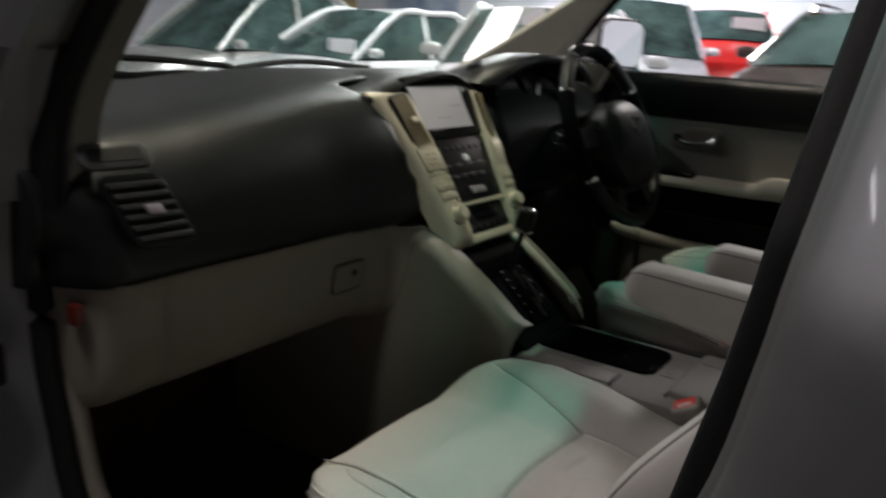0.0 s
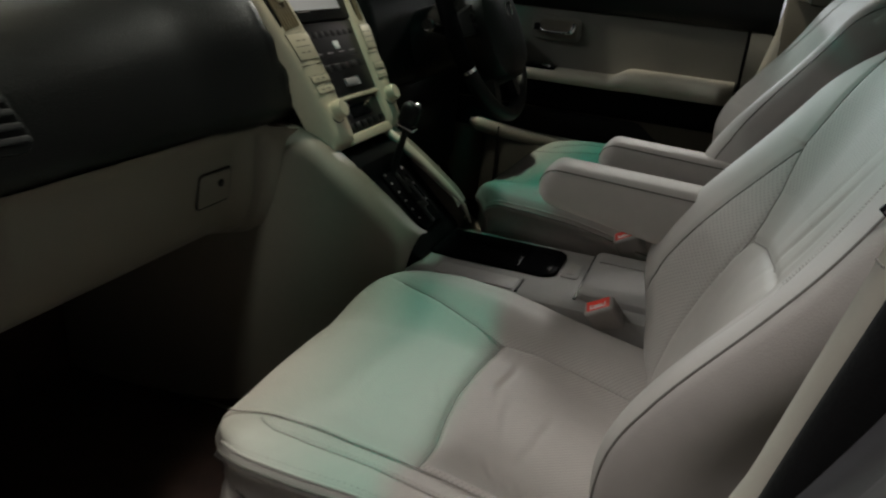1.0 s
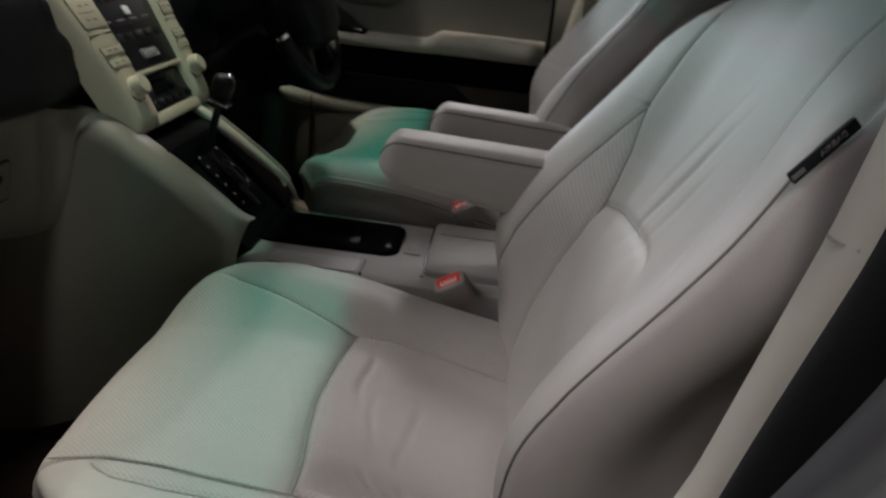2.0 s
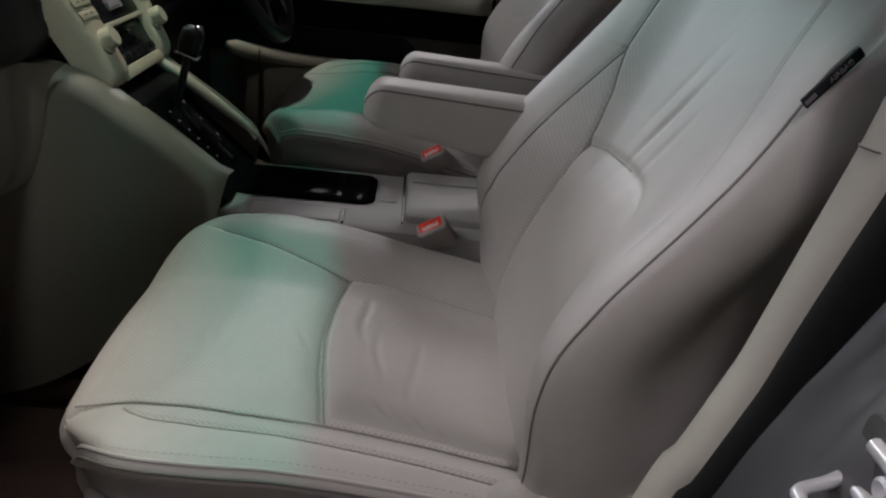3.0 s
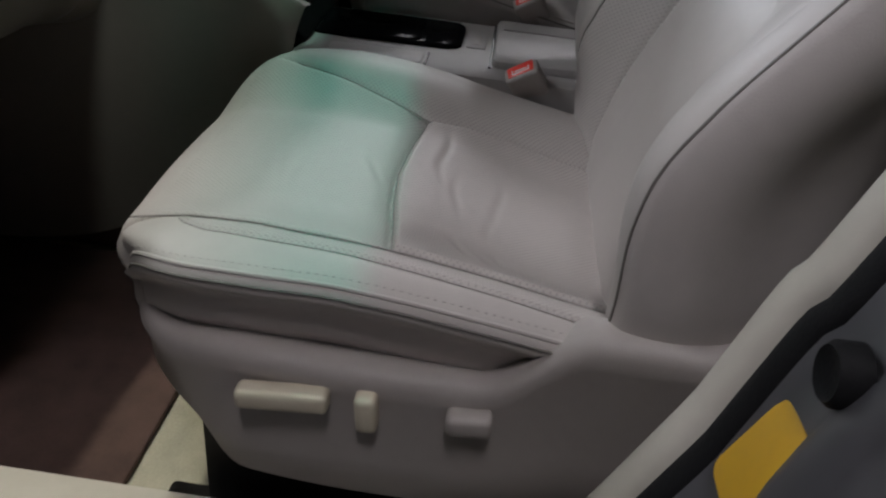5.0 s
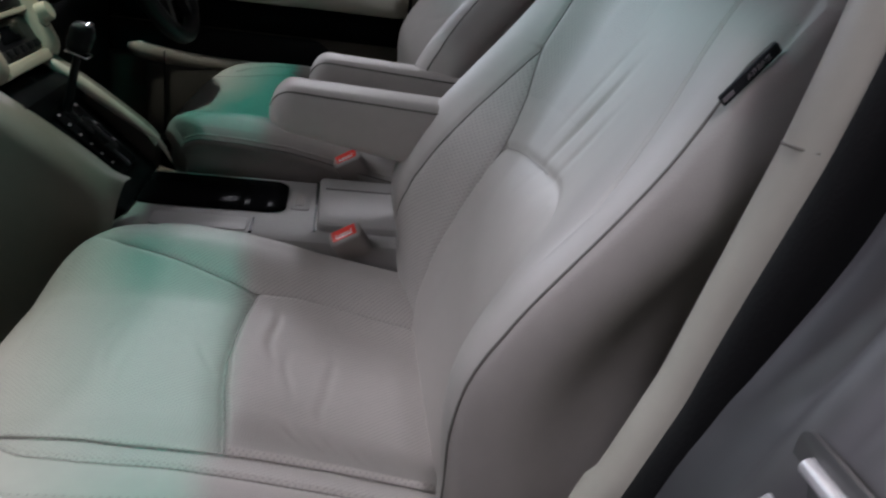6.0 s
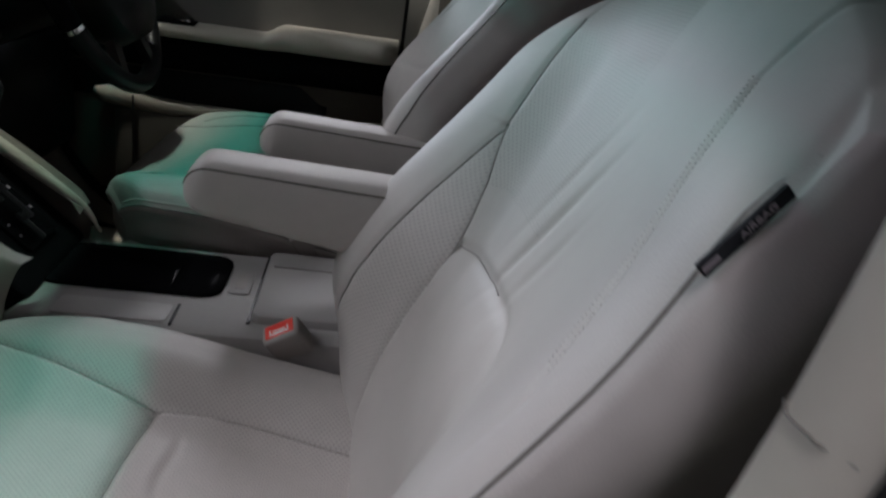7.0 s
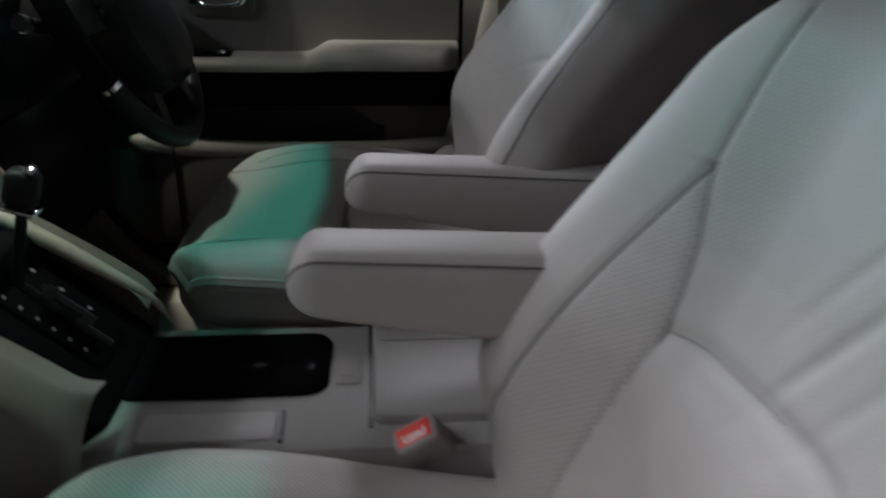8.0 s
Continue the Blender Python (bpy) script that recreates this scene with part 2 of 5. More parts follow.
def tube(bm, pts, r, n=8, closed=False, flat=1.0, up=(0, 0, 1)):
    """A round or flattened rod along a line of points."""
    pts = [Vector(p) for p in pts]
    rings = []
    for i, p in enumerate(pts):
        a = pts[(i - 1) % len(pts)] if closed or i else pts[0]
        b = pts[(i + 1) % len(pts)] if closed or i < len(pts) - 1 else pts[-1]
        d = (b - a).normalized()
        s = d.cross(Vector(up))
        s = s.normalized() if s.length > 1e-4 else Vector((1, 0, 0))
        w = s.cross(d).normalized()
        rr = r[i] if isinstance(r, (list, tuple)) else r
        rings.append([bm.verts.new(p + rr * (s * math.cos(2 * math.pi * k / n) + flat * w * math.sin(2 * math.pi * k / n))) for k in range(n)])
    pairs = list(zip(rings, rings[1:])) + ([(rings[-1], rings[0])] if closed else [])
    for a, b in pairs:
        for k in range(n):
            bm.faces.new((a[k], a[(k + 1) % n], b[(k + 1) % n], b[k]))
    if not closed:
        bm.faces.new(rings[0][::-1])
        bm.faces.new(rings[-1])


def tubed(pts, r, n=8, closed=False, flat=1.0, up=(0, 0, 1)):
    bm = bmesh.new()
    tube(bm, pts, r, n, closed, flat, up)
    return bm


def prism(bm, poly, m, depth, bevel=0.0):
    """A flat outline (x, y) raised by depth along z, its rim rounded, placed by m."""
    low = [bm.verts.new((x, y, 0)) for x, y in poly]
    f = bm.faces.new(low)
    out = bmesh.ops.extrude_face_region(bm, geom=[f])
    top = [g for g in out["geom"] if isinstance(g, bmesh.types.BMVert)]
    for v in top:
        v.co.z += depth
    vs = low + top
    if bevel:
        es = [e for v in top for e in v.link_edges if all(x in top for x in e.verts)]
        res = bmesh.ops.bevel(bm, geom=list(set(es)), offset=bevel, segments=2, affect="EDGES", profile=0.5)
        vs = list({v for v in vs if v.is_valid} | {v for fc in res["faces"] for v in fc.verts})
    bmesh.ops.transform(bm, matrix=m, verts=vs)


def prismed(poly, m, depth, bevel=0.0):
    bm = bmesh.new()
    prism(bm, poly, m, depth, bevel)
    bmesh.ops.recalc_face_normals(bm, faces=bm.faces)
    return bm


def loop_loft(bm, loops, caps=True):
    rings = [[bm.verts.new(p) for p in lp] for lp in loops]
    n = len(rings[0])
    for a, b in zip(rings, rings[1:]):
        for i in range(n):
            bm.faces.new((a[i], a[(i + 1) % n], b[(i + 1) % n], b[i]))
    if caps:
        bm.faces.new(rings[0][::-1])
        bm.faces.new(rings[-1])
    bmesh.ops.recalc_face_normals(bm, faces=bm.faces)


def rrect(w, h, r, n=5):
    """Outline of a rounded rectangle about the middle."""
    pts = []
    for sx, sy, a0 in ((1, 1, 0), (-1, 1, 90), (-1, -1, 180), (1, -1, 270)):
        for k in range(n + 1):
            a = radians(a0 + 90 * k / n)
            pts.append((sx * (w / 2 - r) + r * math.cos(a), sy * (h / 2 - r) + r * math.sin(a)))
    return pts


def step(x, a, b):
    t = np.clip((x - a) / (b - a), 0, 1)
    return t * t * (3 - 2 * t)


def words(text, size, m, mat, parent, depth=0.0004):
    """Raised lettering in the built-in font."""
    cu = bpy.data.curves.new("lettering", "FONT")
    cu.body, cu.size, cu.extrude, cu.align_x, cu.align_y = text, size, depth, "CENTER", "CENTER"
    tmp = bpy.data.objects.new("lettering", cu)
    scene.collection.objects.link(tmp)
    dg = bpy.context.evaluated_depsgraph_get()
    me = bpy.data.meshes.new_from_object(tmp.evaluated_get(dg))
    bpy.data.objects.remove(tmp)
    me.transform(m)
    me.name = "lettering"
    return link("lettering", me, mat, parent, smooth=False)


# ---------------------------------------------------------------- the hall
def slab(name, a, b, mat, label, category, bevel=0.0):
    ob = part(name, boxed(a, b, bevel), mat, None, "", smooth=False)
    return tagged(ob, label, category, kind="structure")


slab("floor", (-9, -12, -0.2), (18, 20, 0.0), concrete, "grey worn concrete floor of a car hall", "floor")
slab("wall_north", (-9, 20, 0), (18, 20.2, 5.2), hall_white, "plain pale wall of a car hall", "wall")
slab("wall_east", (18, -12, 0), (18.2, 20.2, 5.2), hall_white, "plain pale wall of a car hall", "wall")
slab("wall_south", (-9, -12.2, 0), (18, -12, 5.2), hall_white, "plain pale wall of a car hall", "wall")
slab("wall_west", (-9.2, -12.2, 0), (-9, 20.2, 5.2), hall_grey, "plain grey wall of a car hall", "wall")
slab("ceiling", (-9.2, -12.2, 5.2), (18.2, 20.2, 5.4), hall_roof, "grey sheet roof of a car hall", "ceiling")

def wall_board(y0, y1, z0, z1, mat, label):
    """A thin framed board on the far wall."""
    root = thing("wall_board", label, "sign", "boards on the hall wall", at=(17.97, (y0 + y1) / 2, z0))
    part("panel", boxed((17.965, y0, z0), (17.999, y1, z1), 0.006), mat, root)
    part("edging", tubed([(17.965, y, z) for y, z in ((y0, z0), (y1, z0), (y1, z1), (y0, z1))], 0.02, 6, closed=True), steel, root)


wall_board(12.6, 15.2, 1.25, 2.9, board_blue, "pale blue board on the hall wall")
wall_board(16.4, 17.5, 1.95, 2.6, board_yellow, "faded yellow board on the hall wall")
wall_board(1.9, 2.7, 2.75, 3.5, board_navy, "dark blue board on the hall wall")

for (x, y, z), (w, d), watts, colour in LAMPS:
    fit = thing("ceiling_lamp", "white tube ceiling lamp hanging from the hall roof", "lamp", "hall ceiling lamps", at=(x, y, z))
    part("housing", boxed((x - w / 2, y - d / 2, z + 0.02), (x + w / 2, y + d / 2, z + 0.08), 0.01), hall_white, fit)
    part("diffuser", boxed((x - w / 2 + 0.02, y - d / 2 + 0.02, z + 0.012), (x + w / 2 - 0.02, y + d / 2 - 0.02, z + 0.019)), lamp_face, fit)
    for sx in (-1, 1):
        part("hanger", tubed([(x + sx * w * 0.35, y, z + 0.08), (x + sx * w * 0.35, y, 5.2)], 0.006), steel, fit)
    data = bpy.data.lights.new("lamp_light", "AREA")
    data.shape, data.size, data.size_y, data.energy, data.color = "RECTANGLE", w, d, watts, colour
    ob = new("lamp_light", data)
    ob.location = (x, y, z)


# ---------------------------------------------------------------- the car: shell
CX = 0.03
PILLAR = [(0.48, 0.12), (0.60, 0.036), (0.68, -0.004), (0.731, -0.026), (0.789, -0.050), (0.861, -0.070), (0.885, -0.078), (0.95, -0.099), (1.025, -0.115), (1.076, -0.126), (1.12, -0.133), (1.151, -0.137), (1.30, -0.155), (1.53, -0.185)]


def pillar_y(z):
    return float(np.interp(z, [p[0] for p in PILLAR], [p[1] for p in PILLAR]))


def tumble(z):
    """How far the side leans inwards above the belt."""
    return 0.0 if z < 1.15 else (z - 1.15) * 0.38


def post_back(z):
    """How far the painted post lies behind the seal, deeper towards the belt."""
    return 0.020 * float(step(np.float64(z), 0.92, 1.06))


car = thing("car", "silver right-hand-drive estate car with its passenger door open", "car", at=(CX, 0, 0))


def side_strip(name, offs, mat, label="", z0=0.50, z1=1.53, n=100, mirror=False, sunk=False):
    """A strip that follows the door post: cross-section offsets (x outwards, y backwards) swept up the post."""
    loops = []
    for z in np.linspace(z0, z1, n):
        y0, t = pillar_y(z), tumble(z)
        step_in = 0.006 * (1 - step(z, 0.872, 0.888))
        row = []
        wide = 0.006 * float(step(np.float64(z), 0.96, 1.12))
        for ox, oy in offs:
            ox = ox + wide if ox > 0.01 else ox
            x = -0.690 + step_in + t - ox
            if mirror:
                x = 2 * CX - x
            row.append((x, y0 - oy - (post_back(z) if sunk else 0), z))
        loops.append(row)
    bm = bmesh.new()
    loop_loft(bm, loops)
    return part(name, bm, mat, car, label)


for mir in (False, True):
    side_strip("post_trim", [(-0.014, 0.06), (-0.012, 0.014), (-0.007, 0.004), (0.0, 0.0), (0.014, 0.000), (0.021, 0.004), (0.025, 0.012), (0.026, 0.06)], beige_pale, "pale beige door post trim", mirror=mir)
    side_strip("door_seal", [(0.024, 0.009), (0.026, 0.003), (0.031, 0.001), (0.038, 0.001), (0.044, 0.005), (0.046, 0.012), (0.046, 0.045), (0.024, 0.045)], rubber, "black rubber door seal", mirror=mir)
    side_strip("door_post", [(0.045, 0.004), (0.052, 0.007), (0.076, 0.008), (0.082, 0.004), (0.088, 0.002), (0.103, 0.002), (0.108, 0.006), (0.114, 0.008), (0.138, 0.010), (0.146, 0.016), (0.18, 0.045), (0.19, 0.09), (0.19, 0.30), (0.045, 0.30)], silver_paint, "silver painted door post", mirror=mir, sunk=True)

# joint between the upper and lower cover of the posts
for mir in (-1, 1):
    zj = 1.076
    part("trim_joint", tubed([(CX + mir * (CX + 0.690 + ox), pillar_y(zj) - oy + 0.0006, zj + 0.10 * ox) for ox, oy in ((-0.007, 0.004), (0.0, 0.0), (0.014, 0.0), (0.024, 0.004))], 0.0006, 5), beige, car)

# striker, stop and label on the open door's post
def on_post(ox, z, out=0.0):
    return Vector((-0.690 + tumble(z) - ox, pillar_y(z) - 0.0075 - post_back(z) + out, z))


s0 = on_post(0.120, 0.966)
plate = part("striker_plate", prismed(rrect(0.058, 0.046, 0.008), Matrix.Translation(s0) @ pose(0, 0, 0, -90, 0, 0), 0.002, 0.001), silver_paint, car, "silver painted striker plate")
for xa, dz in ((0.026, -0.011), (0.016, 0.012)):
    part("striker_rail", tubed([s0 + Vector((xa, 0.004, dz)), s0 + Vector((-0.026, 0.004, dz))], 0.0038, 10), zinc, plate, "bright steel striker rail")
loop = [(0.026, 0.002, -0.011), (0.018, 0.016, -0.011), (0.011, 0.031, -0.010), (0.004, 0.034, -0.010), (-0.022, 0.034, -0.010), (-0.029, 0.028, -0.010), (-0.031, 0.0, -0.010)]
part("striker_loop", tubed(smooth_line([s0 + Vector(p) for p in loop], 30), 0.0031, 10), zinc, plate, "bright steel striker loop")
bm = bmesh.new()
lathe(bm, [(0.0062, 0.0), (0.0060, 0.002), (0.0042, 0.0032), (0.0026, 0.0026), (0.0, 0.0020)], Matrix.Translation(s0 + Vector((0.002, 0.003, 0.0))) @ pose(0, 0, 0, -90, 0, 0), 20)
part("screw", bm, zinc, plate)
g0 = on_post(0.068, 0.876) + Vector((0, 0.004, 0))
bm = bmesh.new()
lathe(bm, [(0.0145, -0.004), (0.0142, 0.006), (0.0118, 0.009), (0.0085, 0.007), (0.0, 0.0065)], Matrix.Translation(g0) @ pose(0, 0, 0, -90, 0, 0))
part("grommet", bm, rubber, car, "black rubber grommet")
y0 = on_post(0.064, 0.818)
part("sticker", prismed(rrect(0.050, 0.056, 0.008), Matrix.Translation(y0 + Vector((-0.004, 0.0, -0.002))) @ pose(0, 0, 0, -68, 0, 0), 0.004, 0.001), yellow, car, "yellow tyre label")

# sills, floor pan, bulkheads
for sgn in (-1, 1):
    bm = bmesh.new()
    sec = [(0.60, 0.42), (0.60, 0.50), (0.615, 0.52), (0.67, 0.525), (0.685, 0.515), (0.69, 0.42)]
    loop_loft(bm, [[(CX + sgn * x, y, z) for x, z in sec] for y in np.linspace(-0.25, 0.95, 13)])
    part("sill_trim", bm, beige_pale, car, "pale beige scuff plate")
    bm = bmesh.new()
    sec = [(0.69, 0.30), (0.69, 0.49), (0.70, 0.50), (0.86, 0.48), (0.90, 0.42), (0.88, 0.26)]
    loop_loft(bm, [[(CX + sgn * x, y, z) for x, z in sec] for y in np.linspace(-0.35, 1.0, 13)])
    part("sill", bm, silver_paint, car, "silver painted sill")
    bm = bmesh.new()
    tube(bm, [(CX + sgn * 0.692, y, 0.515) for y in np.linspace(-0.2, 0.55, 20)], 0.012)
    part("sill_seal", bm, rubber, car)
part("floor_pan", boxed((-0.62, -2.0, 0.34), (0.68, 1.05, 0.40), 0.01), floor_beige, car, "beige carpet")
part("tunnel", boxed((-0.10, -1.2, 0.40), (0.15, 1.0, 0.66), 0.04), carpet, car, "dark carpeted tunnel")
part("bulkhead", boxed((-0.72, 0.98, 0.34), (0.78, 1.06, 1.06), 0.01), carpet, car)
part("rear_bulkhead", boxed((-0.72, -1.95, 0.34), (0.78, -1.88, 1.50), 0.01), headliner, car)

# roof, screen frame and front pillars
HEAD_Y, HEAD_Z, BASE_Y, BASE_Z = 0.26, 1.53, 1.17, 1.115
rows = []
for y in np.linspace(-1.95, HEAD_Y, 20):
    rows.append([(CX + u * 0.60, y, 1.53 + 0.06 * (1 - u * u) - 0.05 * max(0, (-y - 1.0)) ** 1.5) for u in np.linspace(-1, 1, 17)])
grid_part("headliner", np.array(rows), headliner, car, "pale cloth headliner", flip=True)
grid_part("roof_skin", np.array(rows) + np.array((0, 0, 0.035)), silver_paint, car, "silver roof")
bm = bmesh.new()
loops = []
for u in np.linspace(-1, 1, 21):
    k = 1 - u * u
    x, yf, zf = CX + u * 0.615, HEAD_Y + 0.060 + 0.045 * k, HEAD_Z + 0.006 + 0.05 * k
    loops.append([(x, yf, zf), (x, yf - 0.02, zf - 0.016), (x, yf - 0.10, zf - 0.004), (x, yf - 0.20, zf + 0.02), (x, yf - 0.20, zf + 0.055), (x, yf + 0.004, zf + 0.045)])
loop_loft(bm, loops)
part("header_rail", bm, headliner, car, "pale header rail above the screen")
for sgn in (-1, 1):
    part("roof_rail", boxed((CX + sgn * 0.60 - 0.035, -1.95, 1.49), (CX + sgn * 0.60 + 0.035, HEAD_Y, 1.575), 0.02), silver_paint, car)


def front_pillar(sgn):
    """Trim and painted outside of one front pillar, from the dashboard's end up to the roof."""
    axis = smooth_line([(0.70, 0.62, 1.04), (0.695, 0.60, 1.14), (0.68, 0.54, 1.24), (0.655, 0.46, 1.35), (0.625, 0.35, 1.46), (0.60, 0.25, 1.53)], 26)
    fore = smooth_line([(0.73, 1.12, 1.04), (0.72, 0.98, 1.14), (0.705, 0.80, 1.24), (0.68, 0.61, 1.35), (0.645, 0.42, 1.46), (0.61, 0.30, 1.53)], 26)
    if sgn > 0:
        axis = axis + np.array((0, 0.150, 0)) * np.linspace(1, 0.45, 26)[:, None]
        fore = fore + np.array((0, 0.075, 0)) * np.linspace(1, 0.5, 26)[:, None]
    else:
        axis = axis + np.array((0, -0.03, 0)) * np.linspace(1, 0.5, 26)[:, None]
    inner, outer = [], []
    for a, f in zip(axis, fore):
        X = lambda x: CX + sgn * x  # noqa: E731
        inner.append([(X(a[0] - 0.004), a[1], a[2]), (X(a[0] - 0.045), a[1] + 0.015, a[2]), (X(f[0] - 0.07), f[1] - 0.03, f[2]), (X(f[0] - 0.05), f[1], f[2]), (X(f[0]), f[1], f[2]), (X(a[0] + 0.03), a[1] + 0.03, a[2])])
        outer.append([(X(a[0] + 0.03), a[1] + 0.02, a[2]), (X(f[0]), f[1], f[2]), (X(f[0] + 0.03), f[1] + 0.01, f[2]), (X(a[0] + 0.075), a[1] + 0.06, a[2]), (X(a[0] + 0.062), a[1] + 0.025, a[2])])
    bm = bmesh.new()
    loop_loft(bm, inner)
    # near side's shade is put into the colour: darker than the far pillar's cloth
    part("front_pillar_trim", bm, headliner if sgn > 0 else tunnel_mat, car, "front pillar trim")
    bm = bmesh.new()
    loop_loft(bm, outer)
    part("front_pillar", bm, silver_paint, car, "silver front pillar")
    bm = bmesh.new()
    tube(bm, [(CX + sgn * (a[0] + 0.012), a[1] + 0.004, a[2]) for a in axis], 0.014)
    part("front_pillar_seal", bm, rubber, car, "black rubber door seal")


front_pillar(-1)
front_pillar(1)
# front door post below the dashboard end, on the open side
for sgn in (-1, 1):
    bm = bmesh.new()
    line = smooth_line([(0.685, 0.552, 1.20), (0.693, 0.590, 1.13), (0.70, 0.612, 1.06), (0.70, 0.628, 0.95), (0.70, 0.630, 0.86), (0.70, 0.612, 0.77), (0.70, 0.575, 0.66), (0.695, 0.47, 0.555), (0.69, 0.30, 0.515)], 36)
    tube(bm, [(CX + sgn * (p[0] + 0.015), p[1], p[2]) for p in line], 0.015)
    part("front_post_seal", bm, rubber, car, "black rubber door seal")
    bm = bmesh.new()
    loop_loft(bm, [[(CX + sgn * (p[0] + a), p[1] + b, p[2]) for a, b in ((0.004, 0.0), (-0.006, -0.004), (-0.020, 0.0), (-0.030, 0.012), (-0.032, 0.06), (0.004, 0.06))] for p in line])
    part("front_post_trim", bm, beige, car, "beige front post trim")
    bm = bmesh.new()
    loops = []
    for p in line:
        X = lambda x: CX + sgn * x  # noqa: E731
        far = 0.5 - 0.34 * float(step(np.float64(p[2]), 1.0, 1.08))
        loops.append([(X(0.72), p[1] + 0.0, p[2]), (X(0.76), p[1] + 0.03, p[2]), (X(0.88), p[1] + 0.10, p[2] - 0.01), (X(0.90), p[1] + 0.14, p[2] - 0.01), (X(0.90), p[1] + far, p[2] - 0.03), (X(0.72), p[1] + far, p[2] - 0.03)])
    loop_loft(bm, loops)
    part("front_post", bm, silver_paint, car, "silver painted front door post")
    part("hinge", boxed((CX + sgn * 0.80 - 0.03, 0.60, 0.84), (CX + sgn * 0.80 + 0.03, 0.69, 0.89), 0.008), rubber, car, "dark door hinge")

# screen
rows = []
for v in np.linspace(0, 1, 12):
    y, z = BASE_Y + (HEAD_Y + 0.02 - BASE_Y) * v, BASE_Z + (HEAD_Z + 0.02 - BASE_Z) * v
    w = 0.74 - 0.13 * v
    rows.append([(CX + u * w, y + 0.10 * (1 - u * u) * (1 - 0.6 * v), z + 0.05 * (1 - u * u) * v + 0.02 * math.sin(math.pi * v)) for u in np.linspace(-1, 1, 21)])
grid_part("windscreen", np.array(rows), windscreen_glass, car, "green-tinted windscreen")
for xa, xb in ((-0.45, 0.12), (0.10, 0.62)):
    pts = [(xa, 1.23, 1.140), ((xa + xb) / 2, 1.27, 1.158), (xb, 1.25, 1.145)]
    part("wiper", tubed(smooth_line(pts, 14), 0.0055, 6, flat=1.5), black, car, "black wiper arm")

# bonnet, wings, rear sides, tail, wheels: the outside of the car
bon = []
for v in np.linspace(0, 1, 16):
    y = 1.24 + 0.88 * v
    bon.append([(CX + u * (0.80 - 0.08 * v), y + 0.06 * (1 - u * u), 1.122 - 0.14 * v - 0.20 * v**4 - 0.07 * abs(u) ** 4 + 0.01 * math.cos(6 * u)) for u in np.linspace(-1, 1, 25)])
grid_part("bonnet", np.array(bon), silver_paint, car, "silver bonnet")
part("cowl", boxed((CX - 0.74, 1.15, 1.02), (CX + 0.74, 1.33, 1.112), 0.015), black, car, "black plastic cowl")
part("nose", boxed((CX - 0.72, 1.98, 0.30), (CX + 0.72, 2.20, 0.84), 0.09, None, 4), silver_paint, car, "silver front bumper")
for sgn in (-1, 1):
    prof = [(0.98, 0.28), (1.02, 1.02), (1.25, 1.05), (2.05, 0.86), (2.12, 0.60), (2.10, 0.32), (1.95, 0.30)]
    arc = [(1.60 + 0.36 * math.cos(a), 0.32 + 0.36 * math.sin(a)) for a in np.linspace(0, math.pi, 14)]
    m = Matrix(((0, 0, sgn, CX + sgn * 0.78), (1, 0, 0, 0), (0, 1, 0, 0), (0, 0, 0, 1)))
    part("wing", prismed(prof + arc, m, 0.13, 0.03), silver_paint, car, "silver front wing")
    prof = [(-2.10, 0.34), (-2.16, 0.80), (-2.10, 1.06), (-0.28, 1.05), (-0.26, 0.28), (-0.85, 0.28)]
    arc = [(-1.21 + 0.37 * math.cos(a), 0.33 + 0.37 * math.sin(a)) for a in np.linspace(0, math.pi, 14)]
    part("rear_side", prismed(prof + arc, m, 0.13, 0.03), silver_paint, car, "silver rear door and side panel")
    g = [[(CX + sgn * (0.865 - 0.25 * v), y * (1 - v) + y2 * v, 1.05 + 0.47 * v) for y, y2 in zip(np.linspace(-0.30, -2.05, 12), np.linspace(-0.36, -1.90, 12))] for v in np.linspace(0, 1, 8)]
    grid_part("rear_window", np.array(g), car_glass, car, "dark tinted rear side window", flip=sgn > 0)
    for ya, yb in ((-1.12, -1.08), (-1.98, -1.84)):
        part("rear_pillar", tubed([(CX + sgn * 0.868, ya, 1.04), (CX + sgn * 0.618, yb, 1.53)], 0.035, 8), silver_paint, car)
    for wy in (1.60, -1.21):
        wm = Matrix.Translation((CX + sgn * 0.80, wy, 0.34)) @ pose(0, 0, 0, 0, 90 * sgn, 0)
        bm = bmesh.new()
        lathe(bm, [(0.20, -0.10), (0.30, -0.11), (0.335, -0.08), (0.34, 0.0), (0.335, 0.08), (0.30, 0.11), (0.20, 0.10)], wm, 40)
        tyre = part("wheel", bm, tyre_mat, car, "black tyre on an alloy wheel")
        bm = bmesh.new()
        lathe(bm, [(0.0, 0.05), (0.06, 0.06), (0.075, 0.05), (0.19, 0.075), (0.21, 0.10)], wm, 40)
        part("rim", bm, steel, tyre)
part("tailgate", boxed((CX - 0.76, -2.18, 0.40), (CX + 0.76, -2.02, 1.08), 0.05, None, 3), silver_paint, car, "silver tailgate")
part("rear_screen", boxed((CX - 0.64, -1.99, 1.06), (CX + 0.64, -1.965, 1.52), 0.004), car_glass, car, "dark rear screen")

